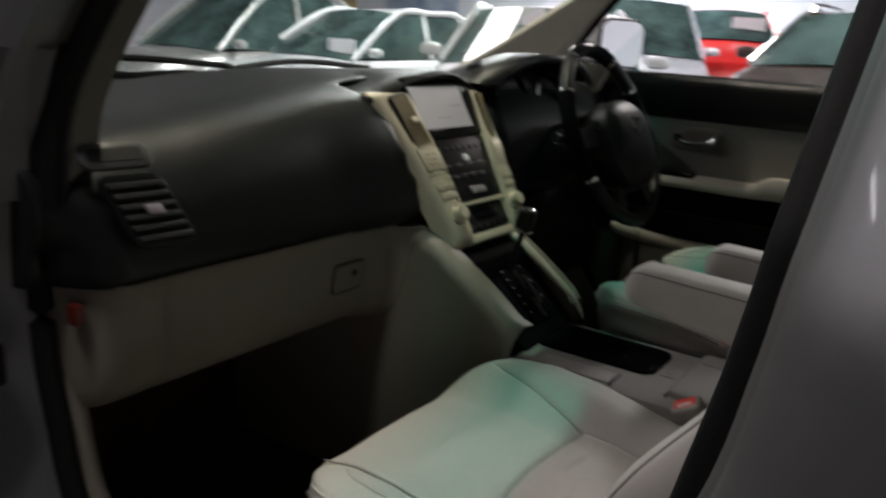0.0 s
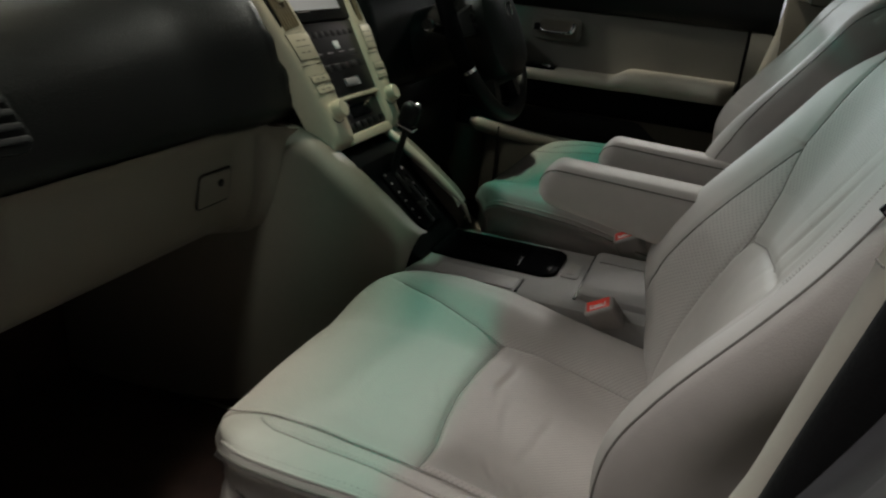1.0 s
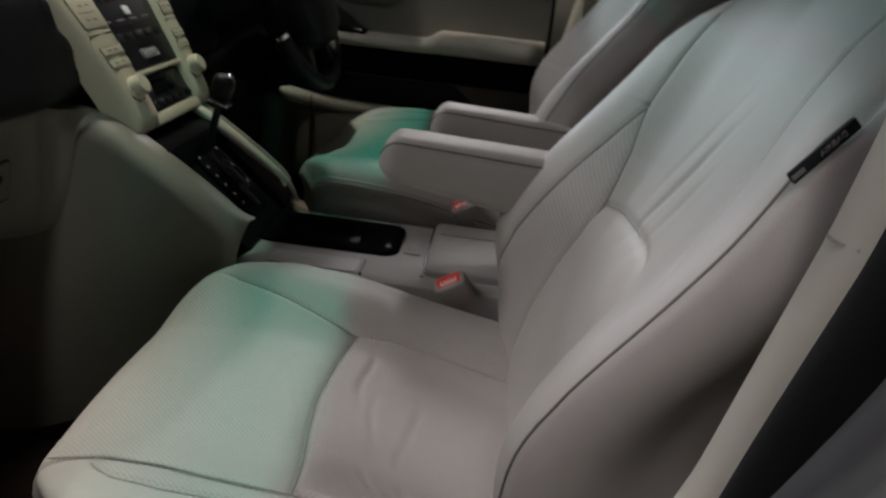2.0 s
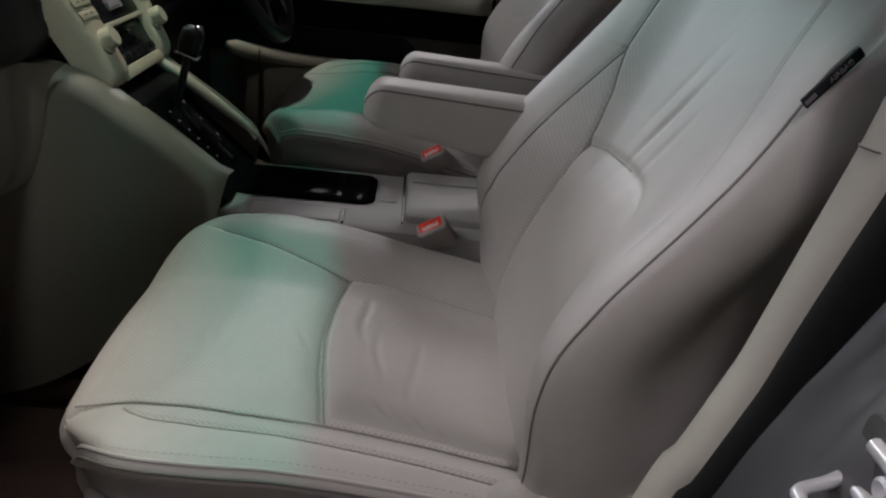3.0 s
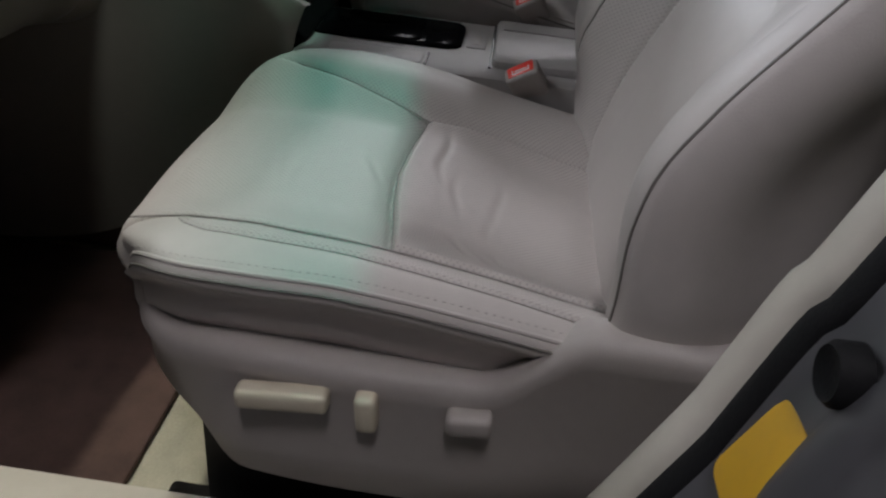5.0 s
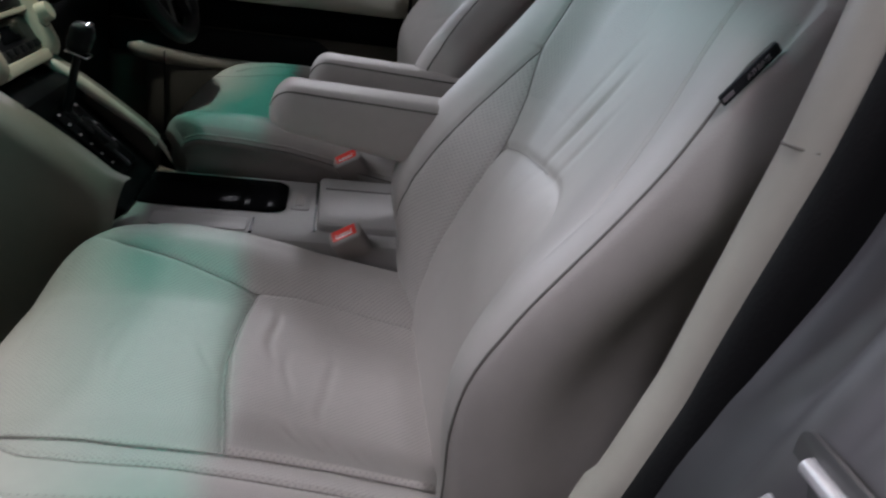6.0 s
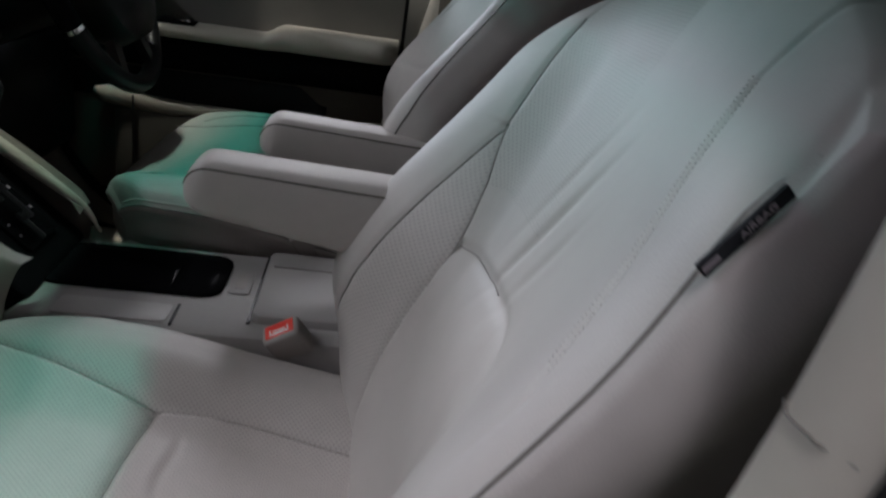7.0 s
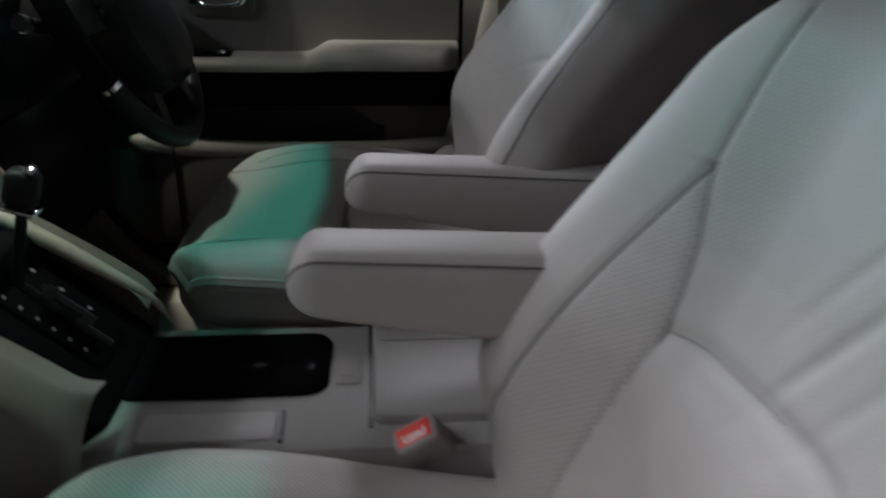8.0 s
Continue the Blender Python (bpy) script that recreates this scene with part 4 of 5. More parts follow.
    for u0, u1, v0, v1 in ((-0.010, 0.010, -0.0062, -0.0046), (-0.011, -0.0096, -0.0062, 0.001), (0.0096, 0.011, -0.0062, 0.001), (-0.007, 0.007, -0.0028, -0.0012)):
        part("print", boxed((u0, v0, 0.0136), (u1, v1, 0.0143), 0.0, bm_m), white_ink, buckle)
    part("stalk", boxed((bx - 0.013, -0.07 + dy, 0.50), (bx + 0.013, -0.035 + dy, 0.70 + dz), 0.006), black, buckle)
    return root, back, pts


_, p_back, p_pts = seat("passenger_seat", -0.350, 1, 0.0, 0.0, "grey-beige perforated leather passenger seat with dark piping")
seat("driver_seat", 0.372, -1, 0.055, -0.035, "grey-beige leather driver seat with folding armrest")
# cloth tag sewn into the outboard seam of the passenger backrest
edge = p_pts[:, 18]
c0 = Vector(edge[int(np.argmin(np.abs(edge[:, 2] - 1.088)))])
e1 = Vector((0.10, -0.62, 0.77)).normalized()
e2 = Vector((-0.22, 0.70, 0.60))
e2 = (e2 - e2.dot(e1) * e1).normalized()
e3 = e1.cross(e2)
TG = Matrix((e1, e2, e3)).transposed().to_4x4()
TG.translation = c0 + e3 * 0.007 + e2 * 0.003
tag = part("airbag_tag", prismed(rrect(0.044, 0.0080, 0.001), TG, 0.0016), tag_cloth, p_back, "black woven tag with white lettering", smooth=False)
words("AIRBAG", 0.0050, TG @ Matrix.Translation((0.006, 0.0002, 0.0022)), grey_button, tag)
part("print", boxed((-0.021, -0.0015, 0.0017), (-0.013, 0.0015, 0.0021), 0.0, TG), grey_button, tag)

# ---------------------------------------------------------------- centre console
console = thing("centre_console", "grey-beige plastic centre console with gloss black cup holder", "console", at=(CX, 0.1, 0.66))
K0, K1 = -0.105, 0.128
bm = bmesh.new()
loops = []
for y in (0.352, 0.345, 0.325, 0.25, 0.1, -0.05, -0.25, -0.42, -0.45):
    d = 0.02 * step(np.float64(y), 0.325, 0.352)
    zt = 0.752 - d
    loops.append([(K0 - 0.01, y, 0.45), (K0, y, 0.70), (K0, y, zt - 0.018), (K0 + 0.006, y, zt - 0.005), (K0 + 0.018, y, zt), (K1 - 0.018, y, zt), (K1 - 0.006, y, zt - 0.005), (K1, y, zt - 0.018), (K1, y, 0.70), (K1 + 0.01, y, 0.45)])
loop_loft(bm, loops)
part("body", bm, console_mat, console, "grey-beige console body")
tray = part("cup_tray", prismed(rrect(0.118, 0.205, 0.024), Matrix.Translation((0.036, 0.230, 0.7500)), 0.006, 0.002), tray_black, console, "gloss black cup holder surround")
part("cup_lid", prismed(rrect(0.112, 0.135, 0.020), Matrix.Translation((0.036, 0.250, 0.7500)), 0.0075, 0.003), tray_black, tray, "gloss black sliding cup holder lid")
part("cup_lid", prismed(rrect(0.112, 0.044, 0.010), Matrix.Translation((0.036, 0.1555, 0.7500)), 0.0070, 0.003), tray_black, tray, "gloss black sliding cup holder lid")
part("side_tray", prismed(rrect(0.042, 0.120, 0.006), Matrix.Translation((-0.068, 0.232, 0.7470)), 0.006, 0.001), console_mat, console)
part("ashtray_button", prismed(rrect(0.070, 0.026, 0.005), Matrix.Translation((0.030, 0.109, 0.7490)), 0.0045, 0.001), console_mat, console)
part("button_cap", prismed(rrect(0.045, 0.013, 0.003), Matrix.Translation((0.030, 0.109, 0.7520)), 0.0022, 0.0008), seat_plastic, console)
lid = part("lid", prismed(rrect(0.186, 0.345, 0.012), Matrix.Translation((0.020, -0.088, 0.7500)), 0.0125, 0.005), console_mat, console, "grey-beige console lid")
part("lid_ridge", boxed((0.060, -0.25, 0.7615), (0.0625, 0.075, 0.7645), 0.001), console_mat, lid)
part("lid_gap", boxed((-0.076, 0.0845, 0.7505), (0.113, 0.0885, 0.7535)), black, lid)
part("tray_gap", boxed((-0.092, 0.165, 0.7505), (-0.046, 0.168, 0.7535)), black, console)

# sloping selector panel between console and stack, with its pale rails
sel = thing("selector_panel", "black gear selector panel with gated slot and pale rails", "gear selector", at=(CX, 0.40, 0.78))
SEL = Matrix.Translation((CX - 0.01, 0.325, 0.762)) @ pose(0, 0, 0, 42, 0, 0)
part("panel", prismed(rrect(0.185, 0.20, 0.012), SEL @ Matrix.Translation((0, 0.092, -0.03)), 0.03, 0.004), sel_black, sel, "matt black selector plate")
gate = part("gate", prismed(rrect(0.075, 0.125, 0.008), SEL @ Matrix.Translation((0.012, 0.085, 0.0)), 0.005, 0.002), gloss_black, sel, "gloss black gate surround")
slot = [(0.012, 0.135, 0.012, 0.10), (0.024, 0.100, 0.030, 0.010), (0.030, 0.085, 0.010, 0.05), (0.020, 0.058, 0.030, 0.010), (0.012, 0.045, 0.010, 0.04)]
for x, y, w, h in slot:
    part("slot", boxed((x - w / 2, y - h / 2, 0.0045), (x + w / 2, y + h / 2, 0.0062), 0.0005, SEL), black, gate)
# glints on the gloss gate, laid in as a thin steel line
edge = [(0.0185, 0.148), (0.0185, 0.106), (0.0395, 0.106), (0.0395, 0.094), (0.0355, 0.094), (0.0355, 0.064), (0.0355, 0.052), (0.0175, 0.052), (0.0175, 0.026)]
part("slot_glint", tubed([SEL @ Vector((x, y, 0.0060)) for x, y in edge], 0.0005, 5), steel, gate, "thin steel line drawn as glints along the stepped slot")
for i in range(6):
    part("mark", boxed((-0.019, 0.042 + i * 0.017, 0.0047), (-0.0150, 0.045 + i * 0.017, 0.0054), 0.0, SEL), grey_button, gate)
    if i % 2:
        part("mark", boxed((0.042, 0.044 + i * 0.016, 0.0047), (0.046, 0.049 + i * 0.016, 0.0057), 0.0, SEL), grey_button, gate)
bm = bmesh.new()
kp = SEL @ Vector((0.012, 0.125, 0.0))
cyl(bm, kp, kp + Vector((0.0, -0.02, 0.085)), 0.006, 0.005)
part("lever", bm, black, sel, "black lever")
bm = bmesh.new()
box(bm, (-0.013, -0.015, -0.020), (0.013, 0.015, 0.018), 0.010, Matrix.Translation(kp + Vector((-0.006, -0.026, 0.103))) @ pose(0, 0, 0, 18, 0, 0), 4)
knob = part("knob", bm, black, sel, "black leather lever knob")
part("knob_cap", boxed((-0.0095, -0.0035, -0.0015), (0.0095, 0.0035, 0.0015), 0.001, Matrix.Translation(kp + Vector((-0.006, -0.0365, 0.1195))) @ pose(0, 0, 0, 30, 0, 0)), chrome, knob, "small chrome cap")
part("collar", boxed((-0.0125, -0.0145, -0.002), (0.0125, 0.0145, 0.002), 0.0015, Matrix.Translation(kp + Vector((-0.004, -0.021, 0.082))) @ pose(0, 0, 0, 18, 0, 0)), chrome, knob)
pts = smooth_line([(0.098, y, z) for y, z in ((0.470, 0.903), (0.437, 0.885), (0.37, 0.840), (0.318, 0.801), (0.298, 0.770))], 24)
part("rail", tubed(pts, [0.0012 + 0.0075 * math.sin(math.pi * (i / 23) ** 0.6) for i in range(24)], 12), beige_pale, sel, "pale beige plastic rail")

# ---------------------------------------------------------------- dashboard
dash = thing("dashboard", "black dashboard with beige glove box and painted centre stack", "dashboard", at=(CX, 0.6, 0.9))


def dash_rise(x):
    """The crest climbs from the outer end towards the screen hood."""
    return float(smooth_interp(np.float64(x), [-0.75, -0.52, -0.36, -0.20, -0.05, 0.10, 0.30, 0.75], [-0.008, -0.004, 0.009, 0.023, 0.037, 0.044, 0.047, 0.050]))


def dash_profile(x):
    """Section of the black top roll: from the screen over the crest down to the lower lip."""
    c = 0.012 * (1 - ((x - 0.0) / 0.7) ** 2)
    e = 0.014 * step(x, -0.30, -0.16)
    h = [d * step(x, a, a + 0.016) * (1 - step(x, 0.160, 0.200)) for d, a in ((0.085, -0.147), (0.085, -0.139), (0.060, -0.126), (0.035, -0.112))]
    b = -0.085 * step(-x, 0.632, 0.708) ** 1.2
    r = c + dash_rise(x)
    far = 1.13 - 0.10 * step(abs(x), 0.35, 0.70)
    return [(far, 1.094 + r), (0.98, 1.103 + r), (0.86, 1.109 + r), (0.76, 1.113 + r), (0.685, 1.112 + r), (0.63 - e + h[0], 1.098 + r), (0.588 - e + h[1] - 0.15 * b, 1.069 + 0.9 * r), (0.560 - e + h[2] - 0.4 * b, 1.035 + 0.7 * r), (0.545 - e + h[3] - 0.7 * b, 1.002 + 0.3 * r), (0.538 - e - b, 0.979), (0.537 - e - b, 0.957), (0.545 - e - b, 0.942), (0.565 - e - b, 0.936), (0.66, 0.936)]


rows = []
for x in np.linspace(-0.700, 0.74, 160):
    rows.append([(x, p[0], p[1]) for p in smooth_line(dash_profile(x), 46)])
grid_part("top_roll", np.array(rows), dash_black, dash, "grained black dashboard roll")
# closed end of the roll, seen from the open door
end = [(p[0], p[1]) for p in smooth_line(dash_profile(-0.685), 30)] + [(1.03, 0.92)]
m_end = Matrix(((0, 0, -1, -0.699), (1, 0, 0, 0), (0, 1, 0, 0), (0, 0, 0, 1)))
part("end_cap", prismed(end, m_end, 0.010, 0.003), black, dash, "black dashboard end panel")

# glove box with door seams and latch, knee panel, outer kick panel
def glove_pt(x, t):
    pr = smooth_line([(0.540, 0.943), (0.556, 0.920), (0.566, 0.860), (0.575, 0.815), (0.590, 0.785), (0.630, 0.765), (0.72, 0.76)], 24)
    i = t * 23
    a = pr[int(i)] * (1 - i % 1) + pr[min(23, int(i) + 1)] * (i % 1)
    sweep = 0.06 * step(np.float64(x), -0.20, -0.09)
    wrap = 0.105 * step(np.float64(-x), 0.625, 0.705) ** 1.3
    return (x, a[0] + wrap - sweep * (1 - 0.5 * t), a[1] - 0.010 * step(np.float64(x), -0.20, -0.09))


gx = np.linspace(-0.702, -0.128, 94)
arr = np.array([[glove_pt(x, t) for t in np.linspace(0, 1, 40)] for x in gx])
for x0 in (-0.582, -0.165):
    arr[:, :, 1] += 0.009 * np.exp(-(((gx[:, None] - x0 - 0.02 * np.sin(np.linspace(0, 3, 40))[None, :]) / 0.005) ** 2))
grid_part("glove_box", arr, beige, dash, "beige glove box lid")
lm = Matrix.Translation((-0.230, 0.5685, 0.862)) @ pose(0, 0, 0, 97, 0, 0)
latch = part("latch", prismed(rrect(0.068, 0.046, 0.006), lm, 0.0065, 0.002), beige, dash, "beige latch plate")
part("latch_gap", tubed([lm @ Vector((px, py, 0.0042)) for px, py in rrect(0.0705, 0.0485, 0.007)], 0.0011, 5, closed=True), black, latch)
part("latch_recess", prismed(rrect(0.054, 0.024, 0.004), lm @ Matrix.Translation((0, 0.006, 0.0060)), 0.0010), beige, latch)
bm = bmesh.new()
cyl(bm, lm @ Vector((0.010, 0.006, 0.006)), lm @ Vector((0.010, 0.006, 0.0085)), 0.0055)
part("lock", bm, black, latch, "small dark round lock")
part("kick_panel", boxed((-0.690, 0.63, 0.46), (-0.672, 0.98, 0.925), 0.006), beige, dash, "beige kick panel")
bm = bmesh.new()
box(bm, (-0.676, 0.577, 0.894), (-0.662, 0.597, 0.920), 0.004)
part("side_switch", bm, orange, dash, "small orange-red side switch")
# console flank: big smooth beige panel from stack to seat
rows = []
top = smooth_line([(0.95, 0.935), (0.60, 0.935), (0.50, 0.925), (0.442, 0.893), (0.37, 0.845), (0.316, 0.803)], 40)
bot = smooth_line([(0.97, 0.40), (0.64, 0.44), (0.48, 0.53), (0.385, 0.62), (0.330, 0.715)], 40)
for a, b2 in zip(top, bot):
    row = []
    for t in np.linspace(0, 1, 40) ** 1.8:
        y, z = a * (1 - t) + b2 * t
        d = 1 - min(1, t * math.dist(a, b2) / 0.030)
        x = -0.124 - 0.010 * math.sin(math.pi * t) + 0.026 * (1 - math.sqrt(1 - d * d)) + 0.015 * t
        x += 0.02 * step(np.float64(0.335 - y), 0, 0.03)
        row.append((x, y, z))
    rows.append([(row[0][0] + 0.026, row[0][1], row[0][2] - 0.005)] + row)
grid_part("console_flank", np.array(rows), beige, dash, "smooth beige console flank", flip=True)
rows2 = np.array(rows).copy()
rows2[:, :, 0] = 2 * (CX - 0.020) - rows2[:, :, 0]
grid_part("console_flank", rows2, beige, dash, "smooth beige console flank")
part("core", boxed((-0.10, 0.42, 0.45), (0.14, 1.0, 0.885), 0.02), sel_black, dash)
part("driver_knee_panel", boxed((0.14, 0.545, 0.70), (0.73, 0.60, 0.93), 0.02), black, dash, "black knee panel")

# louvred side vent
def vent(x, y, z, w, h, tilt, yaw, n, parent, lean=0.0):
    m = Matrix.Translation((x, y, z)) @ pose(0, 0, 0, tilt, 0, yaw) @ Matrix(((1, -lean, 0, 0), (0, 1, 0, 0), (0, 0, 1, 0), (0, 0, 0, 1)))
    rim = part("air_vent", prismed(rrect(w, h, min(w, h) * 0.22), m, 0.006, 0.003), dash_black, parent, "black louvred air vent")
    part("throat", prismed(rrect(w * 0.86, h * 0.86, min(w, h) * 0.16), m @ Matrix.Translation((0, 0, 0.0045)), 0.002), black, rim)
    for i in range(n):
        t = (i + 0.5) / n - 0.5
        part("slat", boxed((-w * 0.42, t * h * 0.84 - 0.0035, 0.005), (w * 0.42, t * h * 0.84 + 0.0025, 0.0115), 0.0018, m), vent_satin, rim)
    part("thumb_tab", boxed((-0.008, -0.006, 0.010), (0.012, 0.006, 0.016), 0.002, m), grey_button, rim)
    return rim


vent(-0.610, 0.531, 1.029, 0.078, 0.086, 72, -6, 6, dash, 0.40)
m = Matrix.Translation((-0.626, 0.566, 1.0855)) @ pose(0, 0, 0, 44, 0, -6)
dv = part("demist_vent", prismed(rrect(0.082, 0.036, 0.014), m, 0.005, 0.002), vent_satin, dash, "black demister vent")
part("throat", prismed(rrect(0.062, 0.018, 0.004), m @ Matrix.Translation((0, 0, 0.0042)), 0.0015), black, dv)

# ---------------------------------------------------------------- centre stack
stack = thing("centre_stack", "champagne painted centre stack with screen, radio and two knobs", "centre stack", at=(CX, 0.53, 1.0))
ST = Matrix.Translation((CX + 0.003, 0.466, 0.902)) @ pose(0, 0, 0, 58, 0, 0)
H = 0.280


def edge_out(w):
    return 0.120 + 0.057 * (w / H) ** 1.2


def edge_in(w, side=1):
    return 0.062 + 0.038 * (w / H) ** 1.2 if side > 0 else 0.060 + 0.020 * (w / H)


part("backing", prismed([(-0.11, 0.0), (0.11, 0.0), (0.15, H), (-0.15, H)], ST @ Matrix.Translation((0, 0, -0.05)), 0.05), black, stack)
for sx in (-1, 1):
    rows = []
    for w in np.linspace(-0.007, H + 0.004, 40):
        o, i = edge_out(max(w, 0)), edge_in(max(w, 0), sx)
        o = o - 0.026 * (w / H) * (sx > 0)
        sag = 0.008 * math.sin(math.pi * w / H)
        endr = min(1, (w + 0.007) / 0.02, (H + 0.004 - w) / 0.02)
        hgt = 0.016 * math.sqrt(max(0.02, 1 - (1 - endr) ** 2))
        prof = [(o + 0.004, -0.022), (o + 0.002, hgt * 0.3), (o - 0.003, hgt * 0.8), (o - 0.010, hgt), ((o + i) / 2, hgt * 1.08), (i + 0.008, hgt), (i + 0.002, hgt * 0.7), (i, 0.0)]
        rows.append([ST @ Vector((sx * x, w, z + sag)) for x, z in prof])
    cheek = grid_part("cheek", np.array(rows), champagne, stack, "champagne painted stack cheek", flip=sx > 0)
    lift = lambda w: 0.0165 + 0.008 * math.sin(math.pi * w / H)  # noqa: E731
    c = (edge_out(0.232) + edge_in(0.232, sx)) / 2
    vw = 0.052 if sx < 0 else 0.020
    vm = ST @ Matrix.Translation((sx * c - (0.014 if sx > 0 else 0.0), 0.220, lift(0.220) - 0.001)) @ pose(0, 0, 0, 0, 0, -sx * 9)
    v = part("stack_vent", prismed(rrect(vw, 0.100, 0.006), vm, 0.003, 0.001), black, cheek, "dark slatted vent")
    for i in range(6 if sx < 0 else 2):
        part("slat", boxed((-0.019 + (0.012 if sx > 0 else 0) + i * 0.0076, -0.045, 0.002), (-0.0163 + (0.012 if sx > 0 else 0) + i * 0.0076, 0.045, 0.0065), 0.0006, vm), vent_brown, v)
    if sx < 0:
        part("tab", boxed((-0.004, -0.008, 0.006), (0.012, 0.004, 0.011), 0.002, vm), champagne, v)
    for w0, w1, nb in ((0.128, 0.168, 2), (0.093, 0.104, 1), (0.077, 0.088, 1)):
        wm = (w0 + w1) / 2
        shave = 0.011 if sx < 0 else 0.010 + 0.026 * wm / H
        top = lift(wm) + 0.0013
        corners = [(sx * (edge_in(w0, sx) + 0.009), w0), (sx * (edge_out(w0) - shave), w0), (sx * (edge_out(w1) - shave), w1), (sx * (edge_in(w1, sx) + 0.009), w1)]
        if sx < 0:
            corners.reverse()
        key = part("key", prismed(corners, ST @ Matrix.Translation((0, 0, top - 0.004)), 0.004, 0.0006), champagne, cheek)
        part("key_gap", tubed([ST @ Vector((px, py, top - 0.0005)) for px, py in corners], 0.0006, 5, closed=True), tunnel_mat, key)
        cxk = sum(p[0] for p in corners) / 4
        for q in range(nb * 2):
            lx, ly = cxk + (q % 2 - 0.5) * 0.016, wm + (q // 2 - (nb - 1) / 2) * 0.018
            part("legend", boxed((lx - 0.004, ly - 0.0008, top - 0.0002), (lx + 0.004, ly + 0.0008, top + 0.0003), 0.0, ST), tunnel_mat, key)
        if nb == 2:
            part("key_split", boxed((cxk - 0.018, wm - 0.0005, top - 0.0002), (cxk + 0.018, wm + 0.0005, top + 0.0002), 0.0, ST), tunnel_mat, key)
    ws = 0.121
    part("split_line", tubed([ST @ Vector((sx * x, ws - 0.02 * (x - edge_in(ws, sx)), lift(ws) + 0.0002)) for x in np.linspace(edge_in(ws, sx) + 0.006, edge_out(ws) - (0.008 if sx < 0 else 0.020), 5)], 0.0007, 5), panel_black, cheek)
    bm = bmesh.new()
    km = ST @ Matrix.Translation((sx * 0.094, 0.048, lift(0.048) - 0.004))
    lathe(bm, [(0.0168, 0.0), (0.0168, 0.004), (0.0140, 0.0055), (0.0134, 0.016), (0.0118, 0.0190), (0.0, 0.0198)], km, 36)
    kn = part("knob", bm, champagne, stack, "champagne rotary knob")
    bm = bmesh.new()
    lathe(bm, [(0.0190, -0.002), (0.0190, 0.003), (0.0160, 0.0035)], km, 36)
    part("knob_ring", bm, panel_black, kn)
part("foot_bar", prismed([(-0.072, -0.007), (0.072, -0.007), (0.070, 0.009), (-0.070, 0.009)], ST @ Matrix.Translation((0, 0, -0.002)), 0.016, 0.005), champagne, stack, "champagne painted lower bar")
part("cross_bar", prismed([(-0.084, 0.0590), (0.084, 0.0590), (0.084, 0.0655), (-0.084, 0.0655)], ST @ Matrix.Translation((0, 0, 0.010)), 0.008, 0.002), champagne, stack, "thin pale bar")


def face(w0, w1, half0, half1, z, mat, name, label=""):
    near0, near1 = half0 - 0.020 * w0 / H, half1 - 0.020 * w1 / H
    return part(name, prismed([(-near0, w0), (half0, w0), (half1, w1), (-near1, w1)], ST @ Matrix.Translation((0, 0, z)), 0.010, 0.002), mat, stack, label)


lowp = face(0.010, 0.057, 0.072, 0.078, 0.000, panel_black, "climate_panel", "dark climate panel")
part("display", boxed((-0.034, 0.030, 0.0085), (0.034, 0.050, 0.0112), 0.001, ST), gloss_black, lowp)
for i in range(6):
    part("key", boxed((-0.064 + i * 0.022, 0.0135, 0.009), (-0.046 + i * 0.022, 0.0235, 0.0125), 0.0015, ST), black, lowp)
radio = face(0.067, 0.184, 0.082, 0.094, 0.006, panel_black, "radio_panel", "dark satin radio panel")
part("slot", boxed((-0.060, 0.126, 0.0155), (0.060, 0.1285, 0.0166), 0.0, ST), black, radio)
part("badge", boxed((-0.004, 0.139, 0.0155), (0.012, 0.152, 0.0178), 0.002, ST), paper, radio, "lit white key")
part("grey_key", boxed((-0.022, 0.078, 0.0155), (0.022, 0.092, 0.019), 0.004, ST, 3), grey_button, radio, "pale grey key")
for i in range(5):
    part("key", boxed((-0.064 + i * 0.028, 0.106, 0.0152), (-0.042 + i * 0.028, 0.117, 0.0164), 0.0005, ST), black, radio)
for i in range(8):
    part("key", boxed((-0.072 + i * 0.0195, 0.160, 0.0152), (-0.057 + i * 0.0195, 0.169, 0.0163), 0.0004, ST), black, radio)
for i in range(4):
    part("legend", boxed((-0.07 + i * 0.036, 0.1335, 0.0156), (-0.05 + i * 0.036, 0.1352, 0.0163), 0.0, ST), grey_button, radio)
bez = face(0.186, 0.302, 0.098, 0.108, 0.008, black, "screen_bezel", "black screen surround")
scr = part("screen", prismed([(-0.076, 0.203), (0.072, 0.203), (0.074, 0.283), (-0.080, 0.283)], ST @ Matrix.Translation((-0.006, 0, 0.016)), 0.003), screen_mat, bez, "pale unlit navigation screen")
for i in range(3):
    part("line", boxed((-0.07 + i * 0.04, 0.200 + i * 0.022, 0.0190), (-0.035 + i * 0.045, 0.2012 + i * 0.022, 0.0193), 0.0, ST), grey_button, scr)
rows = []
for x in np.linspace(-0.150, 0.178, 28):
    lip = float(smooth_interp(np.float64(x), [-0.15, -0.084, -0.014, 0.06, 0.10, 0.142, 0.178], [1.130, 1.147, 1.165, 1.173, 1.170, 1.154, 1.132]))
    rows.append([(x, 0.618, lip - 0.012), (x, 0.600, lip - 0.003), (x, 0.602, lip + 0.004), (x, 0.64, lip + 0.008), (x, 0.72, lip + 0.004), (x, 0.82, lip - 0.008)])
grid_part("screen_hood", np.array(rows), dash_black, stack, "black hood over the screen")

